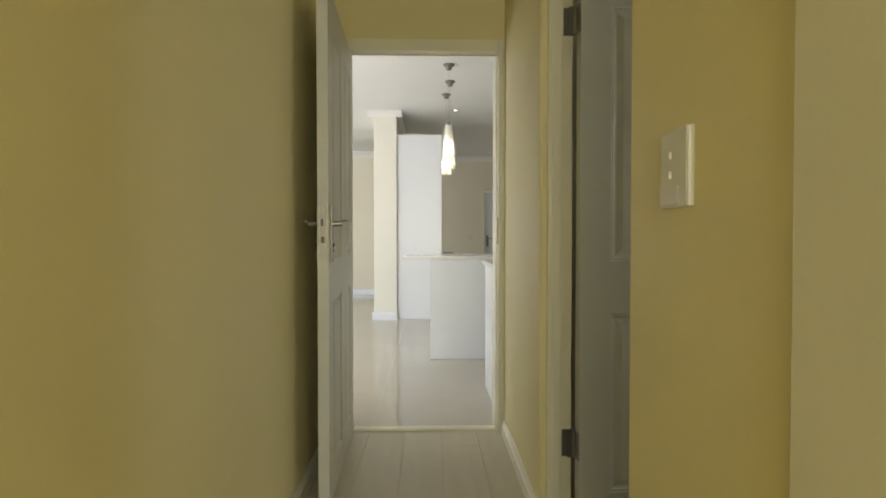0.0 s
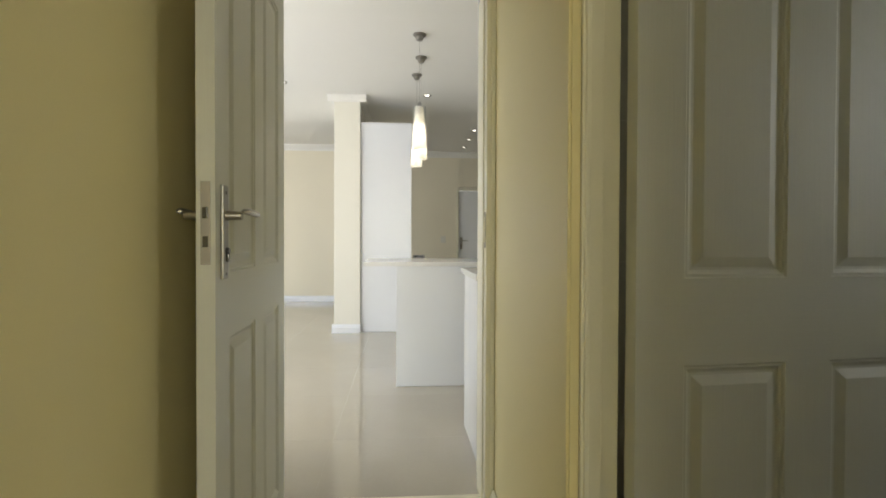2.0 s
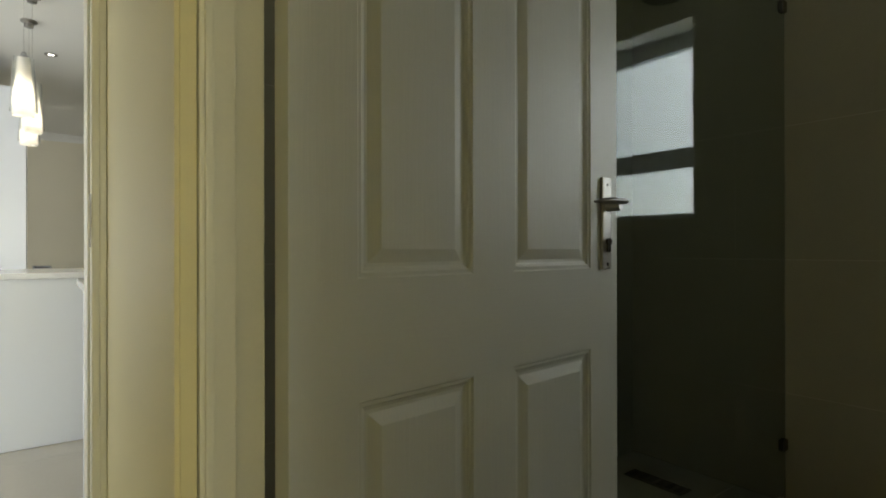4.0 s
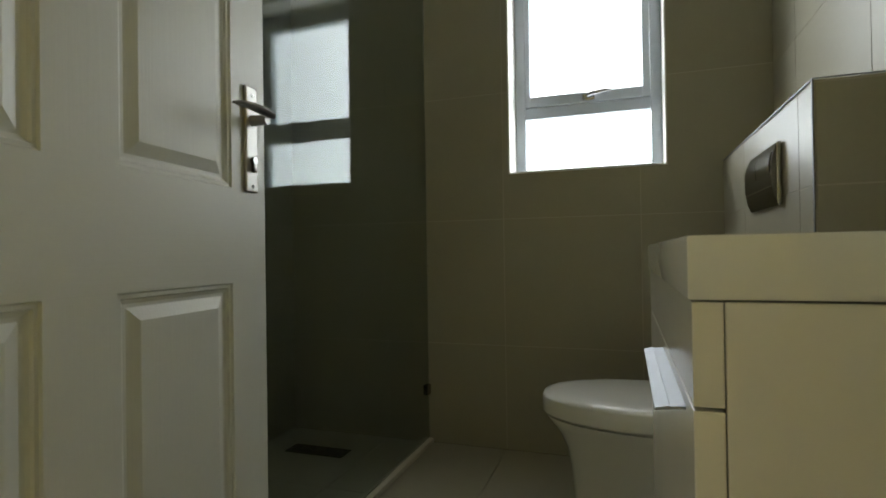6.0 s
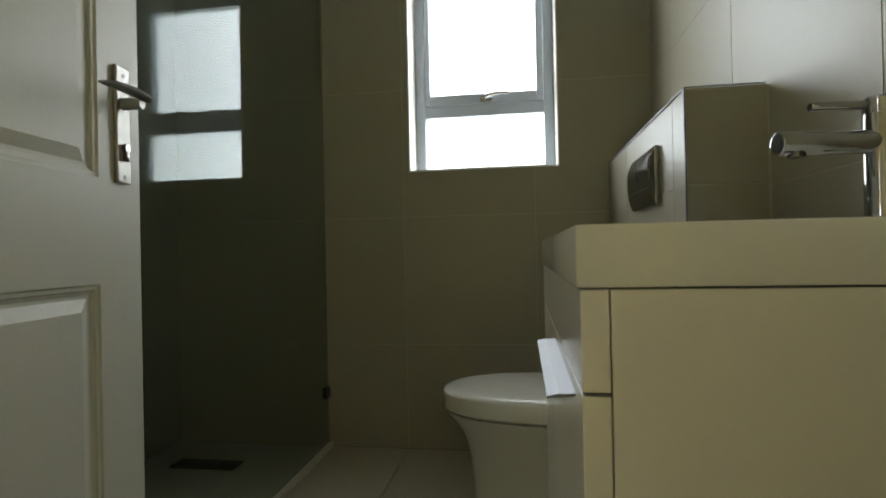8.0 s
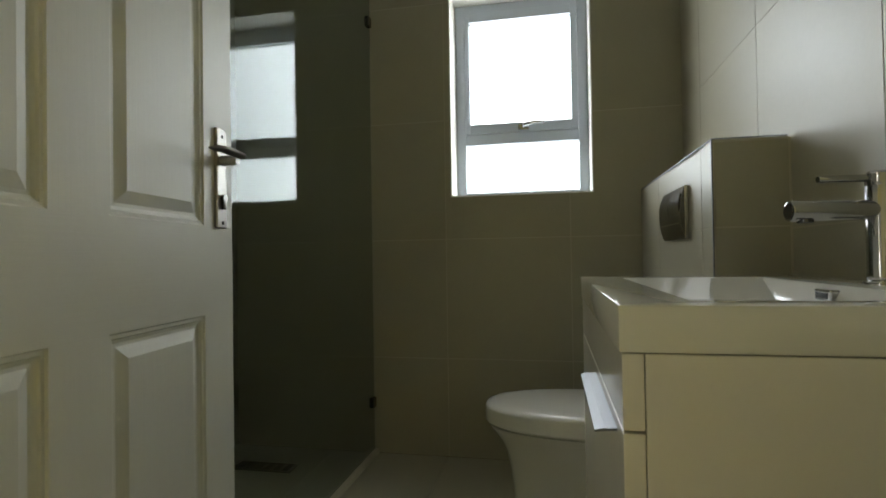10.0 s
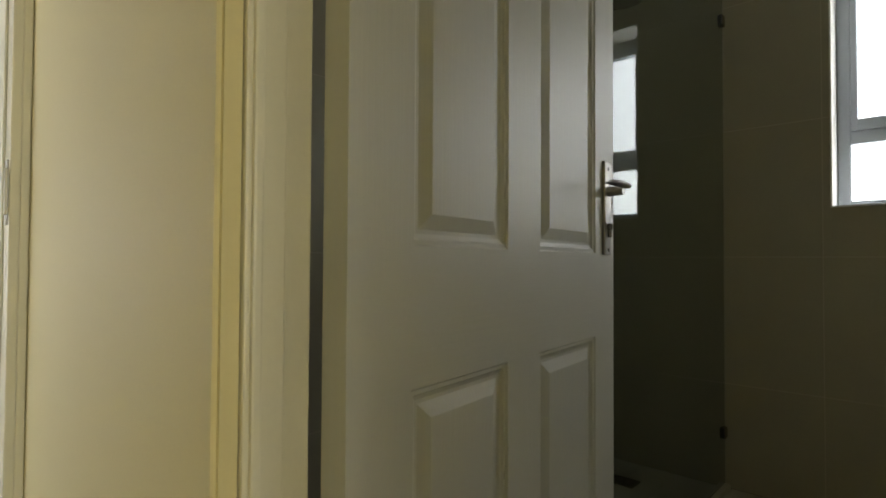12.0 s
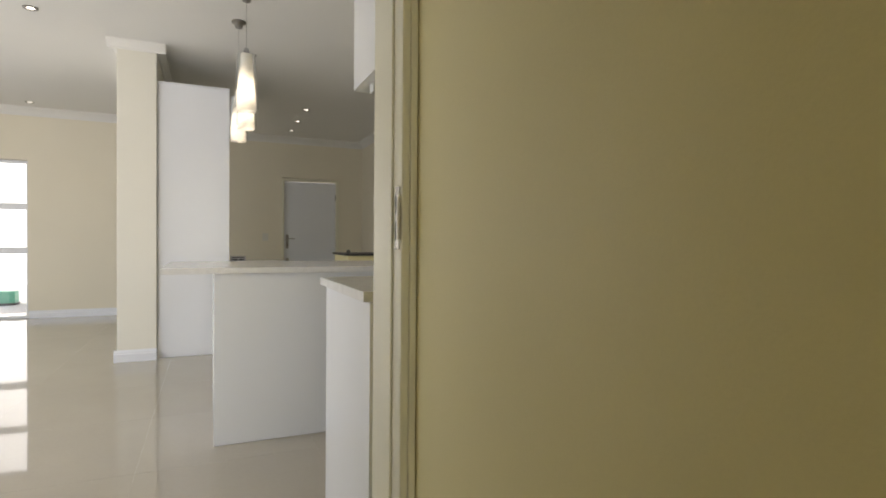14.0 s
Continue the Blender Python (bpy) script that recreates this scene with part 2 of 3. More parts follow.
# ---- structure: corridor ----
H, HB = 2.69, 2.60
L, Rr, Rb = -0.10, 0.82, 0.93     # corridor walls, and the partition's far face
solid("wall_corridor_left", boxes([(L - 0.15, -2.4, 0, L, 2.94, H)]), CREAM, label="cream painted plaster corridor wall", category="wall", kind="structure")
solid("wall_corridor_right", boxes([(Rr, -2.4, 0, Rb, -0.25, H), (Rr, -0.25, 2.10, Rb, 0.60, H), (Rr, 0.60, 0, Rb, 1.12, H), (Rr, 1.12, 2.09, Rb, 1.999, H)]),
      CREAM, label="cream painted plaster partition with two doorways", category="wall", kind="structure")
bm = bmesh.new()
plan = ((Rr, 2.0), (0.846, 2.0), (0.846, 2.05), (Rb, 2.05), (Rb, 2.94), (Rr, 2.94))
lo, hi = [bm.verts.new((x, y, 0)) for x, y in plan], [bm.verts.new((x, y, H)) for x, y in plan]
for k in range(6):
    bm.faces.new((lo[k], lo[(k + 1) % 6], hi[(k + 1) % 6], hi[k]))
bm.faces.new(lo[::-1])
bm.faces.new(hi)
bmesh.ops.bevel(bm, geom=[e for e in bm.edges if e.verts[0] in (lo[0], hi[0]) and e.verts[1] in (lo[0], hi[0])], offset=0.006, segments=4, affect="EDGES")
solid("wall_corridor_pier", bm, CREAM, label="cream painted plaster pier between the two doors", category="wall", kind="structure", smooth=True)
# the wide gap at the left is unseen, cut for the living fill lamp
solid("wall_corridor_end", boxes([(-3.8, 2.94, 0, -3.4, 3.20, H), (-3.4, 2.94, 2.16, -1.0, 3.20, H), (-1.0, 2.94, 0, -0.30, 3.20, H), (-0.072, 2.94, 2.112, 0.832, 2.99, H), (0.832, 2.94, 0, 1.06, 3.20, H)]),
      CREAM, label="cream painted end wall around the doorway", category="wall", kind="structure")
bm = bmesh.new()
plan = ((-0.30, 2.94), (-0.072, 2.94), (-0.072, 2.988), (-0.17, 3.20), (-0.30, 3.20))
lo, hi = [bm.verts.new((x, y, 0)) for x, y in plan], [bm.verts.new((x, y, H)) for x, y in plan]
for k in range(5):
    bm.faces.new((lo[k], lo[(k + 1) % 5], hi[(k + 1) % 5], hi[k]))
bm.faces.new(lo[::-1])
bm.faces.new(hi)
solid("wall_splayed_reveal", bm, CREAM, label="cream painted splayed wall end beside the door", category="wall", kind="structure")
solid("wall_kitchen_return", boxes([(0.833, 3.201, 0, 2.95, 3.26, H)]), CREAM, label="cream painted wall return beside the doorway", category="wall", kind="structure")
# never in view; its gap is cut for the passage fill lamp
solid("wall_corridor_back", boxes([(L, -2.55, 0, -0.02, -2.4, H), (0.78, -2.55, 0, Rr, -2.4, H), (-0.02, -2.55, 0, 0.78, -2.4, 0.58), (-0.02, -2.55, 2.12, 0.78, -2.4, H)]), CREAM, label="cream painted wall closing the corridor", category="wall", kind="structure")
solid("ceiling_corridor", boxes([(L - 0.15, -2.55, H, Rb, 2.94, H + 0.1)]), CEIL, label="white painted corridor ceiling", category="ceiling", kind="structure")
skirting("baseboard", "y", 2.006, 2.914, Rr, -1)
skirting("baseboard", "y", 0.63, 1.11, Rr, -1)
skirting("baseboard", "y", -2.4, 2.91, L, 1)


def door_frame(name, m, width, depth, label, head=2.035, face=0.065, outer=None):
    """Painted timber frame: local x across the opening, y through the wall, with a rebate line and stop."""
    fr = tagged(thing(name, m, label, "door frame"), kind="structure")
    for nm, x0, x1, s in (("jamb", -face, 0.0, 1), ("jamb", width, width + 0.046, -1)):
        dd = 0.073 if s > 0 else depth
        bm = boxes([(x0, 0, 0, x1, dd, head + face)], 0.004)
        box(bm, (x1 if s > 0 else x0 - 0.006), 0.055, 0, (x1 + 0.006 if s > 0 else x0), dd - 0.004, head, 0.003)
        e = x0 + 0.012 if s > 0 else x1 - 0.012
        box(bm, min(e, e + s * 0.016), -0.008, 0, max(e, e + s * 0.016), 0.004, head + face - 0.012, 0.003)
        part(nm, bm, TRIM, fr)
    bm = boxes([(0, 0.001, head, width, 0.072, head + face - 0.001)], 0.004)
    box(bm, 0, 0.055, head - 0.006, width, 0.068, head, 0.003)
    part("head", bm, TRIM, fr)
    return fr


kf = door_frame("door_frame", pose(-0.005, 2.915, 0), 0.790, 0.200, "cream painted timber door frame with strike plate", 2.046)
bm = boxes([(0.7865, 0.010, 1.025, 0.7905, 0.036, 1.165)], 0.001)
part("strike_plate", bm, STEEL, kf, "steel strike plate let into the jamb")
part("strike_slot", boxes([(0.7855, 0.018, 1.045, 0.787, 0.032, 1.085), (0.7855, 0.018, 1.105, 0.787, 0.032, 1.145)]), DARK, kf)
part("strike_lip", boxes([(0.7815, 0.001, 1.045, 0.7865, 0.012, 1.145)], 0.0015), PLASTIC, kf, "bright lip of the strike plate")

# bathroom door frame: seen from the corridor, jambs facing along the wall
bf = tagged(thing("door_frame", pose(Rr, 1.12, 0), "cream painted timber bathroom door frame with steel hinges", "door frame"), kind="structure")
for rows in ([(0.034, 0.0, 0, 0.121, 0.030, 2.06), (0.050, 0.030, 0, 0.068, 0.038, 2.055)],
             [(0.0275, 0.873, 0, 0.076, 0.929, 2.06), (0.0765, 0.893, 0, 0.121, 0.929, 2.06), (0.034, 0.867, 0, 0.046, 0.875, 2.055)]):
    part("jamb", boxes(rows, 0.003), TRIM, bf)
part("head", boxes([(0.034, 0.031, 2.03, 0.121, 0.866, 2.06), (0.050, 0.039, 2.024, 0.068, 0.866, 2.03)], 0.003), TRIM, bf)

# next doorway along the corridor, beside the first step
nf = tagged(thing("door_frame", pose(Rr, -0.25, 0), "cream painted timber frame of an open doorway", "door frame"), kind="structure")
for y0, y1 in ((-0.075, 0.02), (0.73, 0.876)):
    part("jamb", boxes([(-0.014, y0, 0, 0.105, y1, 2.09)], 0.004), TRIM, nf)
part("head", boxes([(-0.014, -0.075, 2.091, 0.105, 0.876, 2.16)], 0.004), TRIM, nf)

# room beyond that doorway, unseen and plain, with a gap for an added fill lamp
solid("wall_bedroom", boxes([(Rb, -2.55, 0, 1.02, -2.4, H), (2.48, -2.55, 0, 3.3, -2.4, H), (1.02, -2.55, 0, 2.48, -2.4, 0.77), (1.02, -2.55, 2.03, 2.48, -2.4, H), (Rb + 0.001, 0.56, 0, 3.3, 0.60, H), (3.3, -2.55, 0, 3.42, 0.60, H)]),
      CREAM, label="cream painted walls of the next room", category="wall", kind="structure")
solid("ceiling_bedroom", boxes([(Rb, -2.55, H, 3.42, 0.60, H + 0.1)]), CEIL, label="white ceiling of the next room", category="ceiling", kind="structure")

# ---- structure: kitchen and living room ----
YK, YL = 10.75, 10.20     # back walls of the kitchen and of the living room
solid("wall_kitchen_back", boxes([(-0.305, YK, 0, 1.47, YK + 0.2, H), (1.47, YK, 2.04, 2.40, YK + 0.2, H), (2.40, YK, 0, 2.95, YK + 0.2, H)]),
      LCREAM, label="cream painted back wall of the kitchen around the door", category="wall", kind="structure")
solid("wall_living_back", boxes([(-3.8, YL, 0, -3.42, YL + 0.2, H), (-3.42, YL, 2.03, -1.72, YL + 0.2, H), (-1.72, YL, 0, -0.305, YL + 0.2, H), (-0.305, YL, 0, -0.10, YK - 0.001, H)]),
      LCREAM, label="cream painted back wall of the living room", category="wall", kind="structure")
solid("wall_kitchen_right", boxes([(2.80, 3.26, 0, 2.95, YK, H)]), LCREAM, label="cream painted kitchen side wall", category="wall", kind="structure")
solid("wall_living_left", boxes([(-3.8, 3.20, 0, -3.65, 3.5, H), (-3.8, 8.4, 0, -3.65, YL, H), (-3.8, 3.5, 2.15, -3.65, 8.4, H)]),
      LCREAM, label="cream painted living room wall with wide opening", category="wall", kind="structure")
solid("column", boxes([(-0.305, 6.99, 0, -0.011, 8.3, H)], 0.004), COLUMN, label="cream painted wall end between living room and kitchen, lightened for daylight", category="column", kind="structure")
solid("ceiling_kitchen", boxes([(-3.8, 2.94, H + 0.001, 2.95, YK + 0.2, H + 0.12)]), CEIL, label="smooth white ceiling with downlights", category="ceiling", kind="structure")
bm = bmesh.new()
cornice(bm, "x", -0.10, 2.80, YK, -1, H)
cornice(bm, "x", -3.65, -0.305, YL, -1, H)
cornice(bm, "y", 3.26, YK - 0.101, 2.80, -1, H)
solid("cornice", bm, CEIL, label="white moulded plaster cornice along the walls", category="cornice", kind="structure")
bm = bmesh.new()
cornice(bm, "x", -0.375, 0.059, 6.99, -1, H, 0.07)
cornice(bm, "y", 6.99, 8.3, -0.305, -1, H, 0.07)
cornice(bm, "y", 6.99, 8.3, -0.011, 1, H, 0.07)
solid("cornice", bm, CEIL, label="white moulded plaster cornice round the wall end", category="cornice", kind="structure")
skirting("baseboard", "x", -1.71, -0.33, YL, -1, 0.10, 0.018, WHITE)
skirting("baseboard", "x", 1.20, 1.46, YK, -1, 0.10, 0.018, WHITE)
skirting("baseboard", "x", -0.327, -0.008, 6.99, -1, 0.10, 0.022, WHITE)
skirting("baseboard", "y", 6.99, 8.3, -0.305, -1, 0.10, 0.022, WHITE)

# glazed garden door in the back wall, with what lies outside
gd = tagged(thing("window_1", pose(-3.42, YL + 0.06, 0), "white framed glazed garden door with three panes a leaf", "glazed door"), kind="structure")
for i, x in enumerate((0.0, 0.85)):
    w = 0.85
    part("stile", boxes([(x, 0, 0, x + 0.05, 0.05, 2.025)], 0.003), WHITE, gd)
    part("stile", boxes([(x + w - 0.03, 0, 0, x + w, 0.05, 2.025)], 0.003), WHITE, gd)
    for z0, z1 in ((0.0, 0.03), (0.83, 0.915), (1.395, 1.48), (1.985, 2.025)):
        part("rail", boxes([(x + 0.05, 0.001, z0, x + w - 0.03, 0.049, z1)], 0.003), WHITE, gd)
    for z0, z1 in ((0.03, 0.83), (0.915, 1.395), (1.48, 1.985)):
        p = part("pane", boxes([(x + 0.05, 0.022, z0, x + w - 0.03, 0.028, z1)]), CLEAR, gd)
        p.visible_shadow = False
solid("ground", boxes([(-60, YK + 0.2, -0.32, 60, 140, -0.12), (-3.8, YL + 0.2, -0.32, -0.305, YK + 0.2, -0.12), (-60, -60, -0.32, -3.8, YK + 0.2, -0.12), (-3.8, -60, -0.32, -0.26, 2.94, -0.12)]), PAVING, label="pale paved ground outside the house", category="ground", kind="structure")
# added sheet that glows so the garden door's panes read white
solid("backdrop", boxes([(-16, 18.0, -0.12, 8, 18.1, 7.0)]), GLOW_SHEET, label="plain glowing sheet standing in for the bright outdoors past the garden door", category="backdrop", kind="structure")
cr = thing("crate", pose(-2.76, 13.2, -0.12) @ Matrix.Scale(0.78, 4), "green plastic crate standing on the paving outside", "crate")
part("body", boxes([(-0.17, -0.14, 0.04, 0.17, 0.14, 0.30)], 0.015), GREEN, cr)
part("base", boxes([(-0.19, -0.16, 0, 0.19, 0.16, 0.045)], 0.01), RUBBER, cr)

# ---- doors ----
PROFILE = ((0.0, 0.0), (0.003, 0.0035), (0.009, 0.0035), (0.012, 0.007), (0.018, 0.0095), (0.024, 0.0095), (0.046, 0.0015))


def panelled_skin(bm, w, h, panels, y, s):
    """One moulded face of a leaf in the plane y: raised panels with a stepped border. s: +1 if the room is towards -y."""
    xs = sorted({0.0, w, *[p[0] for p in panels], *[p[1] for p in panels]})
    zs = sorted({0.0, h, *[p[2] for p in panels], *[p[3] for p in panels]})
    grid = {(x, z): bm.verts.new((x, y, z)) for x in xs for z in zs}
    for x0, x1 in zip(xs, xs[1:]):
        for z0, z1 in zip(zs, zs[1:]):
            if any(abs(p[0] - x0) < 1e-6 and abs(p[2] - z0) < 1e-6 for p in panels):
                ring = [grid[x0, z0], grid[x1, z0], grid[x1, z1], grid[x0, z1]]
                for inset, deep in PROFILE[1:]:
                    nxt = [bm.verts.new((x, y + s * deep, z)) for x, z in ((x0 + inset, z0 + inset), (x1 - inset, z0 + inset), (x1 - inset, z1 - inset), (x0 + inset, z1 - inset))]
                    for k in range(4):
                        bm.faces.new((ring[k], ring[(k + 1) % 4], nxt[(k + 1) % 4], nxt[k]))
                    ring = nxt
                bm.faces.new(ring)
            else:
                bm.faces.new((grid[x0, z0], grid[x1, z0], grid[x1, z1], grid[x0, z1]))


def lever_handle(leaf, u, z, y, s, towards, cyl=True):
    """Long-plate lever handle on the face y of a leaf; s=-1 looks to -y; towards: the lever's way along x."""
    z0, z1 = z - 0.152, z + 0.072
    plate = part("handle_plate", boxes([(u - 0.021, min(y, y + s * 0.008), z0, u + 0.021, max(y, y + s * 0.008), z1)], 0.0035), STEEL, leaf, "satin steel lever handle on a long back plate")
    bm = bmesh.new()
    tube(bm, [(u, y + s * 0.008, z), (u, y + s * 0.045, z)], [0.012, 0.010], 14)
    d = towards
    tube(bm, [(u - d * 0.016, y + s * 0.050, z + 0.008), (u, y + s * 0.053, z + 0.010), (u + d * 0.035, y + s * 0.056, z + 0.009), (u + d * 0.075, y + s * 0.056, z + 0.008), (u + d * 0.105, y + s * 0.054, z + 0.006), (u + d * 0.125, y + s * 0.050, z + 0.003)],
         [0.004, 0.011, 0.0125, 0.012, 0.010, 0.004], 14, True, 0.62)
    part("lever", bm, STEEL, plate, smooth=True)
    bm = bmesh.new()
    tube(bm, [(u, y + s * 0.008, z - 0.085), (u, y + s * 0.016, z - 0.085)], 0.0085, 14)
    box(bm, u - 0.005, min(y + s * 0.008, y + s * 0.015), z - 0.110, u + 0.005, max(y + s * 0.008, y + s * 0.015), z - 0.085, 0.001)
    part("cylinder", bm, DARKCHROME, plate, smooth=True)
    bm = bmesh.new()
    for zz in (z1 - 0.018, z0 + 0.012):
        tube(bm, [(u, y + s * 0.007, zz), (u, y + s * 0.0095, zz)], 0.004, 10)
    part("screw", bm, DARKCHROME, plate)
    return plate


def panel_door(name, m, w, label, thick=0.042, h=2.015, handle_z=1.09, rail=0.772, pin=0.0):
    """A four-panel leaf: hinge at x=0, lock at x=w, faces at y=0 and y=thick, bottom 8 mm up."""
    dr = tagged(thing(name, m, label, "door"), kind="structure")
    panels = [(u0 * w, u1 * w, z0, z1) for z0, z1 in ((0.12, rail), (0.963, 1.88)) for u0, u1 in ((0.129, 0.416), (0.548, 0.866))]
    bm = bmesh.new()
    panelled_skin(bm, w, h, panels, 0.0, 1)
    panelled_skin(bm, w, h, panels, thick, -1)
    for a, b in (((0, 0), (w, 0)), ((w, 0), (w, h)), ((w, h), (0, h)), ((0, h), (0, 0))):
        bm.faces.new([bm.verts.new(p) for p in ((a[0], 0, a[1]), (b[0], 0, b[1]), (b[0], thick, b[1]), (a[0], thick, a[1]))])
    bmesh.ops.translate(bm, verts=bm.verts, vec=(0, 0, 0.008))
    leaf = part("leaf", bm, DOORP, dr)
    leaf_u = w - 0.058
    lever_handle(leaf, leaf_u, handle_z, 0.0, -1, -1)
    lever_handle(leaf, leaf_u, handle_z, thick, 1, -1)
    part("lock_face", boxes([(w, 0.010, handle_z - 0.115, w + 0.0018, thick - 0.010, handle_z + 0.075)], 0.0006), LOCK, leaf, "steel lock face plate on the leaf's edge")
    bm = boxes([(w + 0.0015, 0.015, handle_z - 0.01, w + 0.007, thick - 0.015, handle_z + 0.016)], 0.002)
    box(bm, w + 0.0012, 0.015, handle_z - 0.075, w + 0.0026, thick - 0.015, handle_z - 0.050)
    part("latch", bm, DARKCHROME, leaf)
    for zz in (0.30, 1.84):
        bm = bmesh.new()
        tube(bm, [(-0.006, pin - 0.002, zz - 0.05), (-0.006, pin - 0.002, zz + 0.05)], 0.007, 12)
        box(bm, -0.0022, 0.000, zz - 0.05, -0.0002, thick * 0.8, zz + 0.05)
        box(bm, -0.030, pin - 0.0045, zz - 0.05, -0.006, pin - 0.0025, zz + 0.05)
        part("hinge", bm, STEEL, leaf, "steel butt hinge")
    return dr


# kitchen door, standing open along the corridor's left wall: from its hinge to its lock edge
hx, hy, lx, ly = -0.038, 2.962, -0.008, 2.11
wid = math.hypot(lx - hx, ly - hy)
ang = math.degrees(math.atan2(ly - hy, lx - hx))
panel_door("door_1", pose(hx, hy, 0, 0, 0, ang) @ pose(0, -0.000, 0), wid, "white moulded four-panel door with steel lever handle, standing open", handle_z=1.11, rail=0.808)

# bathroom door, standing open square into the bathroom
panel_door("door_2", pose(0.957, 1.963, 0, 0, 0, 5.9), 0.892, "white moulded four-panel bathroom door with steel lever handle, standing open", handle_z=1.12, pin=0.042)

# plain back door in the kitchen's far wall
kd = tagged(thing("door_3", pose(1.47, YK + 0.02, 0), "plain white flush back door with steel lever handle, closed", "door"), kind="structure")
lf = part("leaf", boxes([(0.045, 0.02, 0.008, 0.885, 0.06, 1.985)], 0.003), WHITE, kd)
lever_handle(lf, 0.10, 1.05, 0.02, -1, 1)
part("keyhole_plate", boxes([(0.08, 0.012, 0.60, 0.125, 0.02, 0.74)], 0.002), STEEL, lf)
part("hinge", boxes([(0.876, 0.008, 1.70, 0.888, 0.02, 1.80)], 0.002), STEEL, lf)
for x0, x1 in ((0.0, 0.043), (0.887, 0.93)):
    part("jamb", boxes([(x0, -0.03, 0, x1, 0.09, 2.035)], 0.004), TRIM, kd)
part("head", boxes([(0.044, -0.03, 1.99, 0.886, 0.09, 2.035)], 0.004), TRIM, kd)

# hinge leaves on the bathroom jamb
for zz in (0.30, 1.84):
    bm = boxes([(0.086, 0.8915, zz - 0.05, 0.122, 0.8935, zz + 0.05)])
    for k in range(4):
        tube(bm, [(0.094 + 0.010 * (k % 2), 0.8916, zz - 0.036 + 0.024 * k), (0.094 + 0.010 * (k % 2), 0.8905, zz - 0.036 + 0.024 * k)], 0.003, 8)
    part("hinge_leaf", bm, STEEL, bf, "steel hinge leaf with four screws")

# light switch by the bathroom door
sw = thing("light_switch", pose(Rr, 0.909, 1.163), "white plastic two-lever light switch plate on cream wall", "light switch")
part("plate", boxes([(-0.011, -0.047, -0.062, 0, 0.047, 0.062)], 0.004), PLASTIC, sw)
part("border", boxes([(-0.0138, -0.046, -0.061, -0.0112, -0.021, 0.061)], 0.002), PLASTIC, sw)
part("insert", boxes([(-0.0125, -0.020, -0.058, -0.0112, 0.043, 0.058)], 0.0005), PLASTIC, sw)
for z in (-0.010, 0.021):
    part("lever", boxes([(-0.0175, 0.004, z - 0.006, -0.0126, 0.010, z + 0.006)], 0.0022), PLASTIC, sw)
part("blank_cover", boxes([(-0.0145, -0.019, -0.057, -0.0126, 0.042, -0.029)], 0.0008), PLASTIC, sw)

# threshold strip between laminate and tiles
solid("threshold_strip", prism(bmesh.new(), [(2.965, 0.0015), (3.035, 0.0015), (3.028, 0.008), (3.00, 0.011), (2.972, 0.008)], "x", 0.0, 0.778), TRIM, label="pale wooden threshold strip between laminate and tiles", category="threshold", kind="structure")

# ---- kitchen ----
isl = thing("kitchen_island", pose(0.422, 4.70, 0), "white kitchen island with plain end panel", "kitchen island")
part("end_panel", boxes([(0.0, 0.0, 0.002, 1.10, 0.022, 0.868)], 0.0015), WHITE, isl)
part("body", boxes([(0.0, 0.0225, 0.10, 1.10, 0.76, 0.867)], 0.0015), WHITE, isl)
part("plinth", boxes([(0.04, 0.0225, 0.002, 1.06, 0.72, 0.099)]), WHITE, isl)
solid("island_worktop", boxes([(0.185, 4.67, 0.870, 1.56, 5.52, 0.900)], 0.002), STONE, label="pale grey stone worktop with breakfast overhang on the island", category="worktop")

bu = thing("base_cabinet", pose(0.815, 3.262, 0), "white kitchen base cabinet with plain side panel", "cabinet")
part("side_panel", boxes([(0.0, 0.002, 0.002, 0.020, 0.61, 0.868)], 0.0015), WHITE, bu)
part("body", boxes([(0.0205, 0.002, 0.10, 1.95, 0.57, 0.868)], 0.001), WHITE, bu)
part("plinth", boxes([(0.0205, 0.01, 0.002, 1.95, 0.51, 0.099)]), WHITE, bu)
for i in range(3):
    part("door", boxes([(0.023 + i * 0.64, 0.5705, 0.105, 0.658 + i * 0.64, 0.59, 0.862)], 0.0015), WHITE, bu)
solid("worktop", boxes([(0.795, 3.262, 0.870, 2.79, 3.89, 0.900)], 0.002), STONE, label="pale grey stone worktop along the wall", category="worktop")
wu = thing("wall_cabinet", pose(0.842, 3.26, 1.545), "white wall cabinet hung beside the doorway", "cabinet")
part("body", boxes([(0, 0.001, 0, 1.9, 0.30, 0.76)], 0.0015), WHITE, wu)
for i in range(3):
    part("door", boxes([(0.002 + i * 0.633, 0.301, 0.001, 0.630 + i * 0.633, 0.32, 0.759)], 0.0015), WHITE, wu)
part("light_strip", boxes([(0.03, 0.18, -0.03, 1.87, 0.22, -0.001)], 0.001), WHITE, wu)

tc_ = thing("tall_cabinet", pose(-0.008, 7.035, 0), "tall white kitchen cabinet beside the wall end", "cabinet")
part("side_panel", boxes([(0.0, 0.0, 0.002, 0.578, 0.020, 2.39)], 0.0015), WHITE, tc_)
part("body", boxes([(0.003, 0.0205, 0.002, 0.575, 0.66, 2.385)], 0.0015), WHITE, tc_)
part("top_trim", boxes([(0.0, -0.004, 2.3905, 0.580, 0.66, 2.402)], 0.001), WHITE, tc_)

lw = thing("low_counter", pose(1.58, 6.7, -0.008), "cream plastered low wall with thin dark ledge", "counter")
# deeper CREAM instead of LCREAM: shade on this face put into the colour
part("body", boxes([(0, 0, 0.010, 1.215, 0.55, 0.905)], 0.003), CREAM, lw)
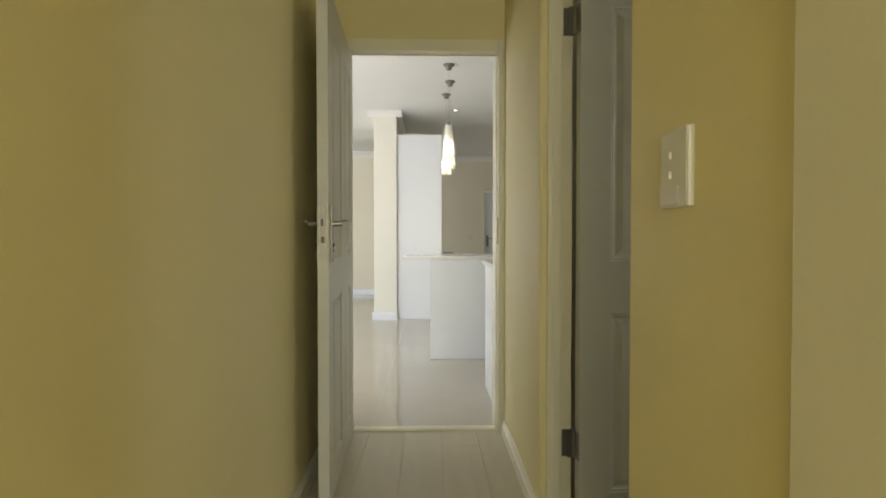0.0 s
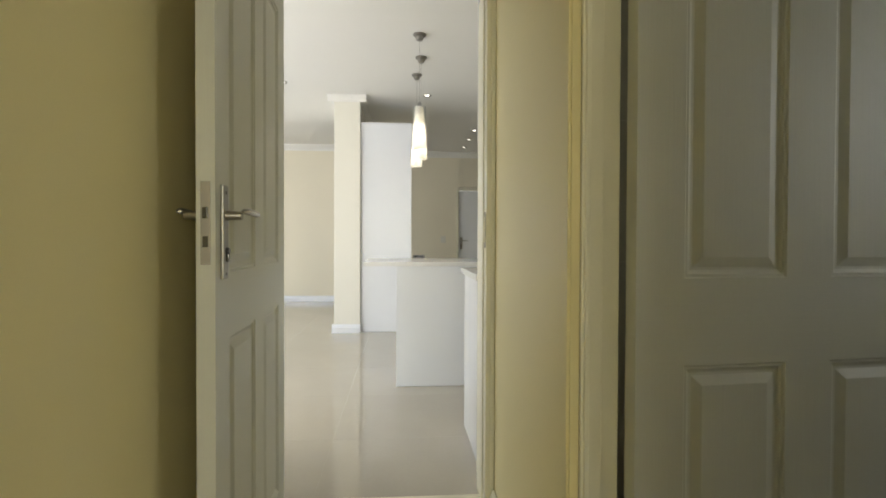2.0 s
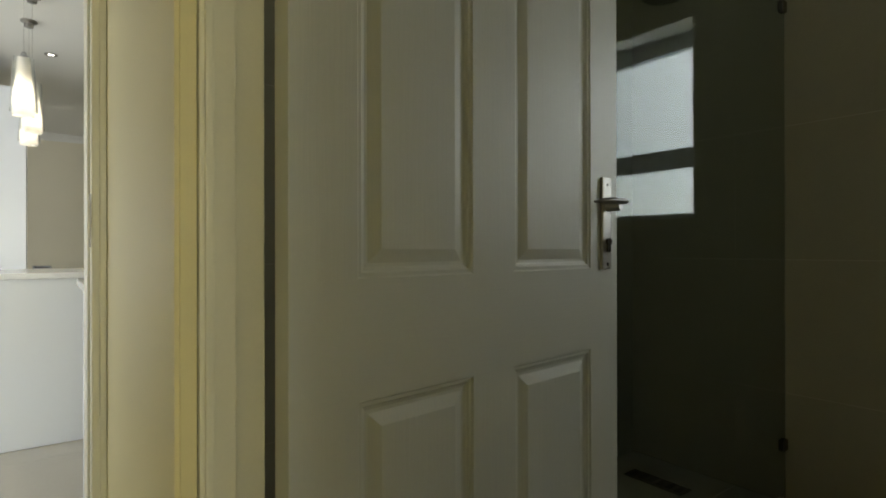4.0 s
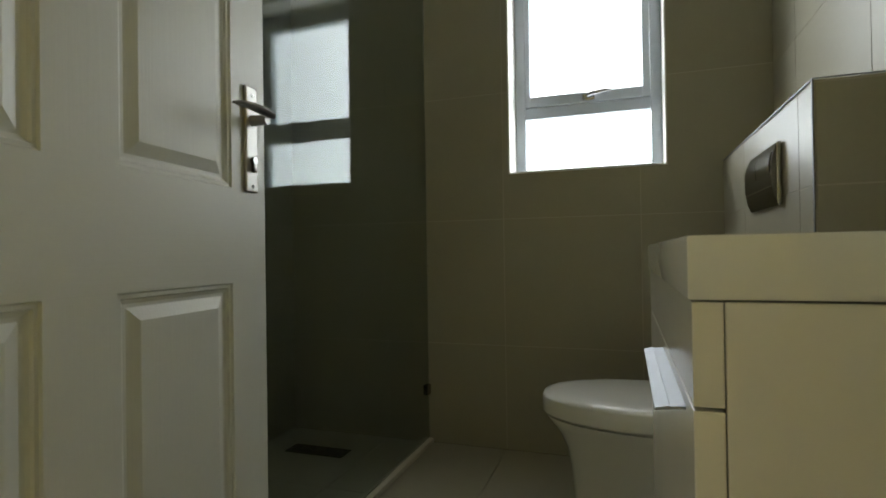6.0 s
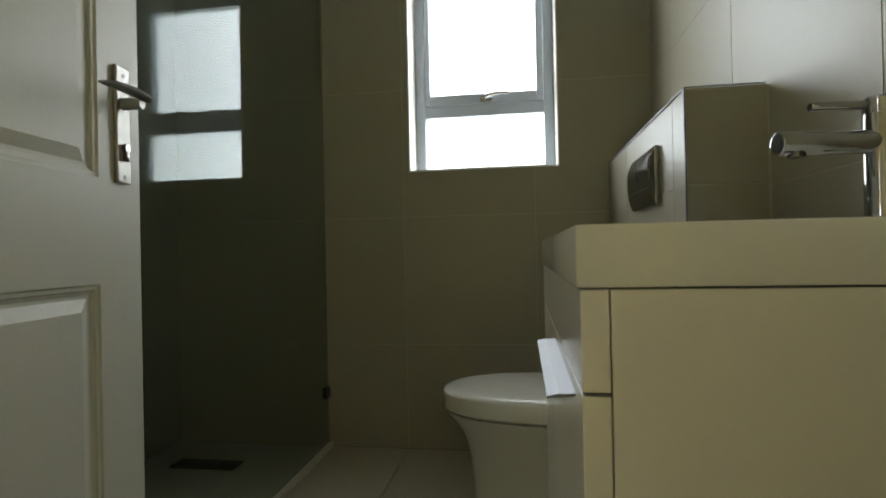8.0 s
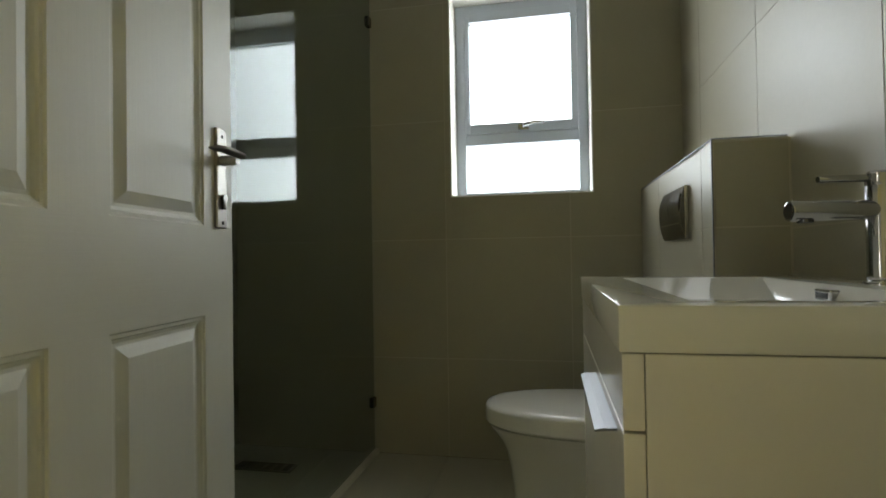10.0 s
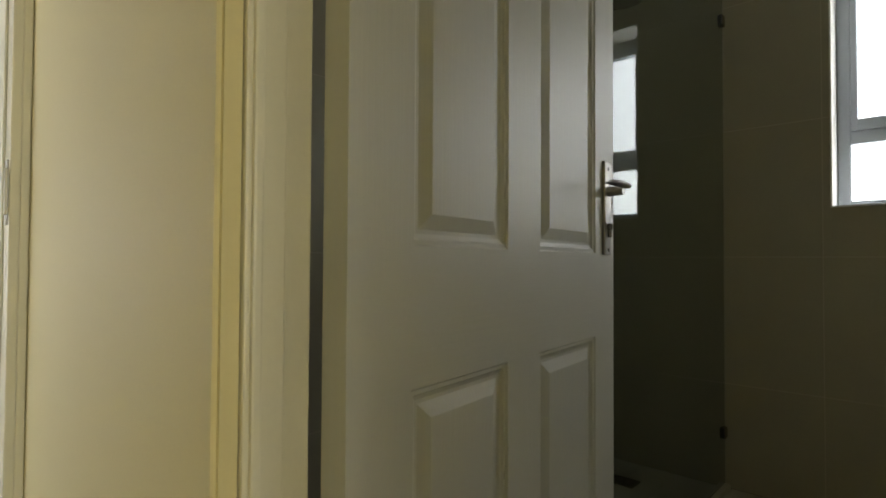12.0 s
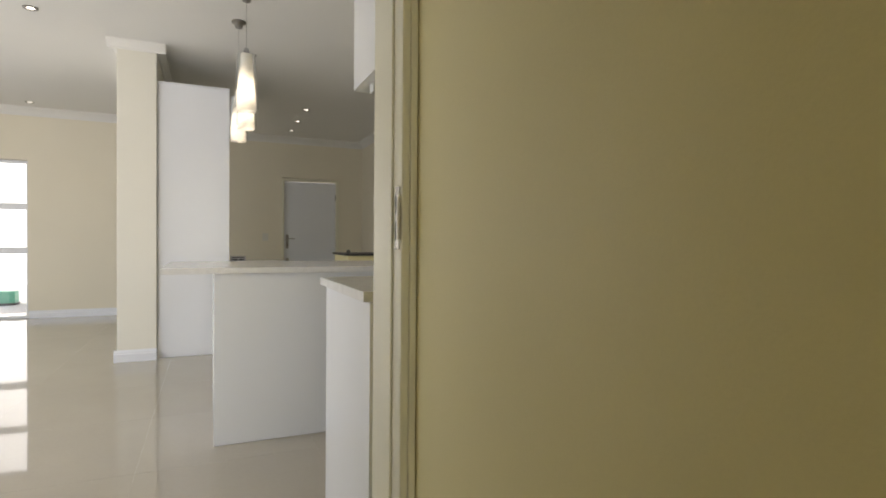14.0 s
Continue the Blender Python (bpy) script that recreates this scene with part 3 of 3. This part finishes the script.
part("ledge", boxes([(-0.02, -0.02, 0.906, 1.215, 0.57, 0.925)], 0.003), RUBBER, lw)
part("end_post", boxes([(0.0, 0.0, 0.9255, 0.022, 0.05, 0.96)], 0.002), RUBBER, lw)

sk = thing("double_socket", pose(0.68, 7.74, 0.812), "small chrome framed socket block on a counter", "socket")
part("frame", boxes([(-0.075, 0, 0, 0.075, 0.05, 0.055)], 0.004), CHROME, sk)
part("slot", boxes([(-0.06, -0.002, 0.012, -0.01, 0.001, 0.022), (0.01, -0.002, 0.012, 0.06, 0.001, 0.022), (-0.06, -0.002, 0.034, 0.06, 0.001, 0.042)]), DARK, sk)
ct = thing("back_counter", pose(0.58, 7.60, 0), "white kitchen counter unit behind the tall cabinet", "cabinet")
part("body", boxes([(0.002, 0, 0.002, 0.60, 0.6, 0.775)], 0.002), WHITE, ct)
part("top", boxes([(0.001, -0.02, 0.776, 0.61, 0.6, 0.810)], 0.002), STONE, ct)

sp = thing("light_switch", pose(1.227, YK, 1.08), "white plastic switch plate on the far kitchen wall", "light switch")
part("plate", boxes([(-0.045, -0.010, -0.06, 0.045, 0, 0.06)], 0.003), PLASTIC, sp)
part("lever", boxes([(-0.012, -0.018, -0.02, 0.012, -0.0102, 0.02)], 0.002), PLASTIC, sp)


def pendant(m, z0, z1):
    """Cone-shaped pendant on a wire, its ceiling rose at the local origin."""
    p = thing("pendant_lamp", m, "opal glass cone pendant lamp lit, on thin wire with chrome rose", "pendant lamp", "pendant lamps over the island")
    part("rose", lathe(bmesh.new(), [(0, 0), (0.050, 0), (0.052, -0.010), (0.047, -0.016), (0.03, -0.022), (0.027, -0.048), (0.012, -0.054), (0, -0.054)]), STEEL, p, "chrome ceiling rose", True)
    part("wire", tube(bmesh.new(), [(0, 0, -0.05), (0, 0, z1 + 0.03)], 0.0010, 8), STEEL, p)
    part("cap", lathe(bmesh.new(), [(0, z1 + 0.035), (0.012, z1 + 0.03), (0.020, z1 + 0.002), (0.020, z1 - 0.05), (0, z1 - 0.05)]), CHROME, p, smooth=True)
    h = z1 - z0
    part("shade", lathe(bmesh.new(), [(0.021, z1), (0.030, z1 - 0.002), (0.040, z0 + h * 0.62), (0.052, z0 + h * 0.28), (0.054, z0), (0.051, z0), (0.049, z0 + h * 0.28), (0.037, z0 + h * 0.62), (0.027, z1 - 0.004), (0.021, z1 - 0.004)]), OPAL, p, "opal white glass cone shade", True)
    g = part("outer_glass", lathe(bmesh.new(), [(0.048, z1), (0.066, z0 + 0.024), (0.0645, z0 + 0.024), (0.0465, z1)]), CLEAR, p, "clear glass sleeve", True)
    g.visible_shadow = False
    part("bulb", lathe(bmesh.new(), [(0, z0 + 0.19), (0.015, z0 + 0.18), (0.020, z0 + 0.13), (0.020, z0 + 0.07), (0.012, z0 + 0.045), (0, z0 + 0.04)], seg=16), BULB, p, smooth=True)
    return p


pn = pendant(pose(0.597, 5.123, H), -0.905, -0.57)
copy_thing(pn, pose(0.629, 5.655, H))
copy_thing(pn, pose(0.604, 6.16, H))


def downlight(m):
    d = thing("downlight", m, "small recessed ceiling downlight with steel ring, lit", "downlight", "ceiling downlights")
    part("ring", lathe(bmesh.new(), [(0.024, -0.001), (0.048, -0.001), (0.047, -0.006), (0.036, -0.008), (0.024, -0.004)]), STEEL, d, smooth=True)
    part("lens", lathe(bmesh.new(), [(0, -0.0035), (0.024, -0.0035), (0.024, -0.001), (0, -0.001)]), LED, d)
    return d


dl = downlight(pose(0.742, 6.894, H))
for x, y in ((1.53, 8.73), (1.535, 9.46), (1.54, 10.16), (-0.775, 6.53), (-1.60, 9.815)):
    copy_thing(dl, pose(x, y, H))

# ---- bathroom structure ----
WX, RY, SY = 3.075, 0.775, 2.83     # window wall, basin wall, shower wall
b0, b1, w0, w1 = 1.142, 1.752, 1.168, 2.088   # the window's opening
solid("wall_window", boxes([(WX, RY - 0.15, 0, WX + 0.25, b0 - 0.006, HB), (WX, b1 + 0.006, 0, WX + 0.25, SY + 0.1, HB), (WX, b0 - 0.006, 0, WX + 0.25, b1 + 0.006, w0 - 0.006), (WX, b0 - 0.006, w1 + 0.006, WX + 0.25, b1 + 0.006, HB)]),
      WGROUT, Matrix(), "tiled bathroom wall with the window", "wall", "structure")
solid("wall_basin", boxes([(Rb + 0.001, RY - 0.12, 0, WX, RY, HB)]), WGROUT, Matrix(), "tiled bathroom wall behind the basin", "wall", "structure")
solid("wall_shower", boxes([(Rb + 0.001, SY, 0, WX, SY + 0.1, HB)]), WGROUT, Matrix(), "tiled shower wall", "wall", "structure")
solid("ceiling_bathroom", boxes([(Rb + 0.001, RY - 0.12, HB, WX + 0.25, SY + 0.1, HB + 0.088)]), CEIL, Matrix(), "white bathroom ceiling", "ceiling", "structure")
solid("cistern_box", boxes([(2.066, RY, 0, WX, 0.943, 1.160)]), WGROUT, Matrix(), "tiled boxed-in cistern ledge behind the toilet", "cistern box", "structure")

# window: plastered reveal, aluminium frame, top-hung sash over a fixed light
FX = 3.22
rv = boxes([(WX - 0.004, b0, w0 - 0.006, FX + 0.08, b1, w0), (WX - 0.004, b0, w1, FX + 0.08, b1, w1 + 0.006), (WX - 0.004, b0 - 0.006, w0 - 0.006, FX + 0.08, b0, w1 + 0.006), (WX - 0.004, b1, w0 - 0.006, FX + 0.08, b1 + 0.006, w1 + 0.006)])
solid("window_reveal", rv, CEIL, Matrix(), "white plastered window reveal", "window reveal", "structure")
wd = tagged(thing("window_2", pose(FX, 0, 0), "grey aluminium bathroom window with frosted panes", "window"), kind="structure")
m0, m1 = b0 + 0.001, b1 - 0.001
part("window_frame", boxes([(0, m0, w0, 0.055, m0 + 0.043, w1), (0, m1 - 0.043, w0, 0.055, m1, w1), (0.001, m0 + 0.043, w0, 0.054, m1 - 0.043, w0 + 0.028), (0.001, m0 + 0.043, w1 - 0.038, 0.054, m1 - 0.043, w1), (0.001, m0 + 0.043, 1.421, 0.054, m1 - 0.043, 1.471)], 0.003), ALU, wd)
sash = part("sash", boxes([(-0.008, m0 + 0.045, 1.472, 0.04, m0 + 0.074, w1 - 0.040), (-0.008, m1 - 0.066, 1.472, 0.04, m1 - 0.045, w1 - 0.040), (-0.007, m0 + 0.074, 1.472, 0.039, m1 - 0.066, 1.518), (-0.007, m0 + 0.074, w1 - 0.083, 0.039, m1 - 0.066, w1 - 0.040)], 0.003), ALU, wd)
for r in ((m0 + 0.074, 1.518, m1 - 0.066, w1 - 0.083), (m0 + 0.043, w0 + 0.028, m1 - 0.043, 1.421)):
    p = part("pane", boxes([(0.018, r[0], r[1], 0.024, r[2], r[3])]), FROST, wd, "frosted glass pane")
    p.visible_shadow = False
bm = boxes([(-0.016, 1.410, 1.480, -0.008, 1.460, 1.508)], 0.003)
tube(bm, [(-0.016, 1.435, 1.494), (-0.034, 1.435, 1.495), (-0.040, 1.42, 1.501), (-0.040, 1.37, 1.507), (-0.036, 1.34, 1.504)], [0.008, 0.008, 0.009, 0.008, 0.005], 12)
part("sash_handle", bm, CHROME, sash, "chrome sash handle", True)

# ---- toilet ----
TX, TB, TF = 2.545, 0.950, 1.548


def egg(y0, y1, half, z, n=36, square=2.3):
    """A ring of points, blunt at the wall end y0 and round at the front y1."""
    out = []
    mid = y0 + (y1 - y0) * 0.42
    for k in range(n):
        a = 2 * math.pi * k / n
        c, s = math.cos(a), math.sin(a)
        x = half * math.copysign(abs(c) ** (2 / 2.4), c)
        y = mid + (y1 - mid) * s if s > 0 else mid + (mid - y0) * math.copysign(abs(s) ** (2 / 5.0), s)
        out.append((x, y, z))
    return out


def stack(rings, cap=True):
    bm = bmesh.new()
    vs = [[bm.verts.new(p) for p in r] for r in rings]
    for a, b in zip(vs, vs[1:]):
        for k in range(len(a)):
            bm.faces.new((a[k], a[(k + 1) % len(a)], b[(k + 1) % len(b)], b[k]))
    if cap:
        bm.faces.new(vs[0][::-1])
        bm.faces.new(vs[-1])
    return bm


D = TF - TB
tl = thing("toilet", pose(TX, TB, 0), "white ceramic back-to-wall toilet with closed lid", "toilet")
part("bowl", stack([egg(0, D * 0.84, 0.140, 0.002), egg(0, D * 0.842, 0.142, 0.03), egg(0, D * 0.848, 0.144, 0.10), egg(0, D * 0.862, 0.150, 0.18), egg(0, D * 0.882, 0.160, 0.24), egg(0, D * 0.917, 0.174, 0.285), egg(0, D * 0.955, 0.188, 0.314), egg(0, D * 0.982, 0.196, 0.334), egg(0, D * 0.984, 0.197, 0.339)]), CERAMIC, tl, smooth=True)
part("seat", stack([egg(0.03, D * 0.962, 0.182, 0.3395), egg(0.03, D * 0.966, 0.184, 0.341), egg(0.03, D * 0.966, 0.184, 0.3445), egg(0.03, D * 0.962, 0.182, 0.346)]), PLASTIC, tl, smooth=True)
part("lid", stack([egg(0.02, D * 0.995, 0.196, 0.3465), egg(0.02, D, 0.199, 0.350), egg(0.02, D, 0.199, 0.393), egg(0.021, D * 0.997, 0.197, 0.397), egg(0.022, D * 0.990, 0.193, 0.401), egg(0.026, D * 0.96, 0.178, 0.407), egg(0.04, D * 0.90, 0.150, 0.412)]), CERAMIC, tl, "white gloss closed toilet lid", True)

fp = thing("flush_plate", pose(2.43, 0.946, 1.010) @ Matrix.Diagonal((0.88, 1.0, 0.87, 1.0)), "dark chrome dual flush plate on the tiled ledge", "flush plate")
arc = [(0, -0.085), (0.008, -0.085), (0.0165, -0.062), (0.0215, -0.030), (0.023, 0.0), (0.0215, 0.030), (0.0165, 0.062), (0.008, 0.085), (0, 0.085)]
part("plate", prism(bmesh.new(), arc, "x", -0.165, 0.165), DARKCHROME, fp, smooth=True)
for x0 in (-0.150, 0.003):
    bow = [(y - 0.004, z) for y, z in arc[2:7]] + [(y + 0.0025, z) for y, z in arc[2:7][::-1]]
    part("button", prism(bmesh.new(), [(y, z * 0.62 + 0.022) for y, z in bow], "x", x0, x0 + 0.147), DARKCHROME, fp, smooth=True)
part("trim_line", boxes([(-0.15, 0.014, -0.036, 0.15, 0.0222, -0.032)]), CHROME, fp)
part("trim_line", boxes([(-0.168, 0.001, -0.083, -0.1652, 0.011, 0.083)], 0.001), CHROME, fp)

# ---- vanity ----
V0, V1, VF = 1.290, 2.010, 1.248
vn = thing("vanity_unit", pose(V0, RY, 0), "cream gloss vanity unit with two drawers, wall hung", "vanity unit")
W_, D_ = V1 - V0, VF - RY
part("body", boxes([(0.0, 0.006, 0.26, W_, D_ - 0.0228, 0.7935)], 0.0015), VANITY, vn)
part("drawer_front", boxes([(0.0, D_ - 0.022, 0.7140, W_, D_, 0.7935)], 0.0015), VANITY, vn)
low = part("drawer_front", boxes([(0.0, D_ - 0.022, 0.260, W_, D_, 0.7110)], 0.0015), VANITY, vn)
o = [(D_ - 0.0215, 0.6772), (D_ + 0.001, 0.6690), (D_ + 0.0125, 0.6682), (D_ + 0.0130, 0.6690), (D_ + 0.0250, 0.6662), (D_ + 0.0250, 0.6642), (D_ + 0.0005, 0.6665), (D_ - 0.0215, 0.6758)]
part("handle", prism(bmesh.new(), [(y, z + 0.0300) for y, z in o], "x", 0.055, 0.350), ALUB, low, "slanting aluminium finger-pull strip")

bs = thing("basin", pose(V0 - 0.002, RY, 0.795), "white rectangular slab basin on the vanity", "basin")
bw, bd, bh = W_ + 0.004, D_ + 0.003, 0.049
bm = bmesh.new()
outer = [(0, 0), (bw, 0), (bw, bd), (0, bd)]
rim = [(0.055, 0.115), (bw - 0.08, 0.115), (bw - 0.08, bd - 0.085), (0.055, bd - 0.085)]
deep = [(0.085, 0.135), (bw - 0.20, 0.135), (bw - 0.20, bd - 0.105), (0.085, bd - 0.105)]
rings = [[bm.verts.new((x, y, z)) for x, y in r] for r, z in ((outer, 0.0), (outer, bh), (rim, bh), (deep, 0.012))]
for a, b in zip(rings, rings[1:]):
    for k in range(4):
        bm.faces.new((a[k], a[(k + 1) % 4], b[(k + 1) % 4], b[k]))
bm.faces.new(rings[0][::-1])
bm.faces.new(rings[3])
bmesh.ops.recalc_face_normals(bm, faces=bm.faces)
bmesh.ops.bevel(bm, geom=list(bm.edges), offset=0.0018, segments=2, affect="EDGES", profile=0.5)
slab = part("slab", bm, CERAMIC, bs, smooth=True)
part("overflow", boxes([(bw * 0.45, 0.118, 0.024, bw * 0.45 + 0.05, 0.134, 0.042)], 0.003), CHROME, slab, "chrome overflow slot")
part("overflow_slot", boxes([(bw * 0.45 + 0.007, 0.1335, 0.028, bw * 0.45 + 0.043, 0.1345, 0.037)]), DARK, slab)

tp = thing("basin_tap", pose(1.648, 0.820, 0.844) @ Matrix.Diagonal((0.95, 0.91, 0.88, 1.0)), "tall chrome basin mixer tap with flat lever", "tap")
part("body", lathe(bmesh.new(), [(0, 0), (0.028, 0), (0.028, 0.006), (0.0225, 0.008), (0.0225, 0.168), (0.0215, 0.170), (0.0215, 0.173), (0.0225, 0.175), (0.0225, 0.193), (0.019, 0.197), (0, 0.197)]), CHROME, tp, smooth=True)
sp_ = part("spout", tube(bmesh.new(), [(0.0, 0.0, 0.130), (-0.008, 0.068, 0.130), (-0.0170, 0.1450, 0.130), (-0.0174, 0.1485, 0.130), (-0.01745, 0.149, 0.130)], [0.0180, 0.0180, 0.0180, 0.0170, 0.0150], 28), CHROME, tp, smooth=True)
part("end_cap", tube(bmesh.new(), [(-0.01745, 0.1488, 0.130), (-0.01755, 0.1498, 0.130)], 0.0135, 24), DARKCHROME, sp_)
part("aerator", lathe(bmesh.new(), [(0, 0.116), (0.0125, 0.116), (0.0125, 0.1095), (0.0105, 0.1085), (0, 0.1085)], (-0.0145, 0.122)), DARKCHROME, sp_, smooth=True)
part("lever", tube(bmesh.new(), [(0.0, 0.005, 0.186), (0.0, 0.030, 0.186), (-0.004, 0.094, 0.186), (-0.0045, 0.097, 0.186)], [0.007, 0.007, 0.007, 0.0055], 16), CHROME, tp, smooth=True)

# ---- shower ----
GY = 2.130
sg = thing("shower_screen", pose(1.93, GY, 0), "frameless grey-tinted glass shower screen fixed to the wall", "shower screen")
g = part("glass_panel", boxes([(0.0, 0.0, 0.022, WX - 1.93 - 0.008, 0.008, 2.12)]), SHGLASS, sg)
g.visible_shadow = False
for z in (0.235, 1.985):
    part("wall_clip", boxes([(WX - 1.93 - 0.045, -0.010, z - 0.022, WX - 1.93 - 0.0065, 0.018, z + 0.022)], 0.003), DARKCHROME, sg, "dark chrome wall clip")
solid("shower_kerb", boxes([(1.00, GY - 0.022, 0.001, WX - 0.007, GY + 0.026, 0.020)], 0.004), WGROUT, Matrix(), "low pale shower kerb under the glass", "kerb", "structure")
dr_ = thing("floor_drain", pose(2.825, 2.55, 0), "dark slotted floor drain in the shower", "drain")
part("tray", boxes([(-0.045, -0.135, 0.0005, 0.045, 0.135, 0.005)], 0.002), DARKCHROME, dr_)
for k in range(6):
    part("slot", boxes([(-0.034, -0.12 + k * 0.042, 0.0052, 0.034, -0.094 + k * 0.042, 0.006)]), DARK, dr_)
sh = thing("rain_shower", pose(2.66, SY, 2.03), "round chrome shower head on a wall arm", "shower head")
part("arm", tube(bmesh.new(), [(0, 0, 0.06), (0, -0.15, 0.07), (0, -0.39, 0.06), (0, -0.42, 0.03)], 0.010, 12), CHROME, sh, smooth=True)
part("head", lathe(bmesh.new(), [(0, 0.03), (0.02, 0.028), (0.09, 0.006), (0.095, 0.0), (0.09, -0.006), (0, -0.006)], (0, -0.425)), CHROME, sh, smooth=True)

# ---- floors and tiling, piece by piece ----
def clip_out(rects, hole):
    """Cuts the rectangle hole out of a list of rectangles (a0, b0, a1, b1)."""
    out = []
    for a0, c0, a1, c1 in rects:
        h0, k0, h1, k1 = hole
        if a1 <= h0 or a0 >= h1 or c1 <= k0 or c0 >= k1:
            out.append((a0, c0, a1, c1))
            continue
        if a0 < h0:
            out.append((a0, c0, h0, c1))
        if a1 > h1:
            out.append((h1, c0, a1, c1))
        m0_, m1_ = max(a0, h0), min(a1, h1)
        if c0 < k0:
            out.append((m0_, c0, m1_, k0))
        if c1 > k1:
            out.append((m0_, k1, m1_, c1))
    return out


TILES = {}


def tile_face(parent, area, origin, size, place, thick, mat, holes=(), joint=0.003, name="tile", bevel=0.0005):
    """Lays tiles over area (a0, c0, a1, c1) on a grid; place(a, c) gives a tile's pose from its corner."""
    a0, c0, a1, c1 = area
    i0, i1 = math.floor((a0 - origin[0]) / size[0]), math.ceil((a1 - origin[0]) / size[0])
    j0, j1 = math.floor((c0 - origin[1]) / size[1]), math.ceil((c1 - origin[1]) / size[1])
    for i in range(i0, i1):
        for j in range(j0, j1):
            r = [(max(a0, origin[0] + i * size[0] + joint / 2), max(c0, origin[1] + j * size[1] + joint / 2), min(a1, origin[0] + (i + 1) * size[0] - joint / 2), min(c1, origin[1] + (j + 1) * size[1] - joint / 2))]
            for hole in holes:
                r = clip_out(r, hole)
            for p0, q0, p1, q1 in r:
                if p1 - p0 < 0.004 or q1 - q0 < 0.004:
                    continue
                key = (round(p1 - p0, 3), round(q1 - q0, 3), thick, mat.name, name)
                if key not in TILES:
                    TILES[key] = mesh(boxes([(0, 0, 0, p1 - p0, q1 - q0, thick)], bevel), name, mat)
                ob = new(name, TILES[key])
                ob.parent = parent
                ob.matrix_local = place(p0, q0)


def structure(name):
    return bpy.data.objects[name]


TS, ZO = 0.547, 0.438
holes = [(b0, w0, b1, w1)]
tile_face(structure("wall_window"), (RY, 0, SY, HB), (1.236, ZO), (TS, 0.536), lambda a, c: Matrix(((0, 0, -1, WX), (1, 0, 0, a), (0, 1, 0, c), (0, 0, 0, 1))), 0.0014, WTILE, holes)
tile_face(structure("wall_basin"), (Rb + 0.003, 0, WX - 0.007, HB), (2.26, 0.950), (TS, 0.545), lambda a, c: Matrix(((1, 0, 0, a), (0, 0, 1, RY), (0, 1, 0, c), (0, 0, 0, 1))), 0.0014, WTILE)
tile_face(structure("wall_shower"), (Rb + 0.003, 0, WX - 0.007, HB), (2.26, ZO), (TS, 0.536), lambda a, c: Matrix(((1, 0, 0, a), (0, 0, -1, SY), (0, 1, 0, c), (0, 0, 0, 1))), 0.0014, WTILE)
cb = structure("cistern_box")
tile_face(cb, (2.068, 0, WX - 0.007, 1.155), (2.16, 0.419), (TS, 0.536), lambda a, c: Matrix(((1, 0, 0, a), (0, 0, 1, 0.943), (0, 1, 0, c), (0, 0, 0, 1))), 0.0016, WTILE)
tile_face(cb, (RY + 0.007, 0, 0.942, 1.155), (0.942 - TS, 0.419), (TS, 0.536), lambda a, c: Matrix(((0, 0, -1, 2.066), (1, 0, 0, a), (0, 1, 0, c), (0, 0, 0, 1))), 0.0016, WTILE)
tile_face(cb, (2.068, RY + 0.007, WX - 0.007, 0.942), (2.16, 0.40), (TS, TS), lambda a, c: Matrix(((1, 0, 0, a), (0, 1, 0, c), (0, 0, 1, 1.160), (0, 0, 0, 1))), 0.0016, WTILE)
for r in ((2.0625, 0.9435, 0.0, 2.0695, 0.9465, 1.1635), (2.0625, 0.9435, 1.1605, WX - 0.008, 0.9465, 1.1645), (2.0625, RY + 0.008, 1.1615, 2.0645, 0.943, 1.1645)):
    e = new("tile_trim", mesh(boxes([r], 0.0008), "tile_trim", ALUB))
    e.parent, e["label"] = cb, "bright metal tile edging strip"

fb = solid("floor_bathroom", boxes([(0.992, RY, -0.12, WX, SY, -0.005)]), WGROUT, Matrix(), "beige tiled bathroom floor", "floor", "structure")
tile_face(fb, (0.994, RY, WX, SY), (1.43, 1.236), (TS, TS), lambda a, c: pose(a, c, -0.0052), 0.006, WTILE)
fk = solid("floor_kitchen", boxes([(-3.8, 3.0, -0.12, 2.95, YK + 0.2, -0.0008)]), GROUT, label="glossy beige porcelain tiled floor", category="floor", kind="structure")
tile_face(fk, (-3.65, 3.0, 2.80, YK), (0.10, 3.70), (0.80, 0.80), lambda a, c: pose(a, c, -0.0042), 0.0042, TILE, joint=0.0012, bevel=0.0)
fc = solid("floor_corridor", boxes([(L - 0.1, -2.5, -0.12, Rb + 0.06, 2.999, -0.006), (Rb + 0.06, -2.5, -0.12, 3.4, 0.60, -0.006)]), GROUT, label="pale grey-oak laminate floor", category="floor", kind="structure")
row = 0
x = L
while x < Rb:
    x1 = min(x + 0.193, Rb)
    tile_face(fc, (x, -2.4, x1 - 0.001, 2.999), (x, -2.4 + 0.43 * (row % 3)), (0.193, 1.29), lambda a, c: pose(a, c, -0.0058), 0.0058, LAM, joint=0.0005, name="plank", bevel=0.0)
    x, row = x1, row + 1
tile_face(fc, (Rb + 0.002, -2.4, 3.3, 0.56), (Rb, -2.4), (0.193, 1.29), lambda a, c: pose(a, c, -0.0058), 0.0058, LAM, joint=0.0005, name="plank", bevel=0.0)
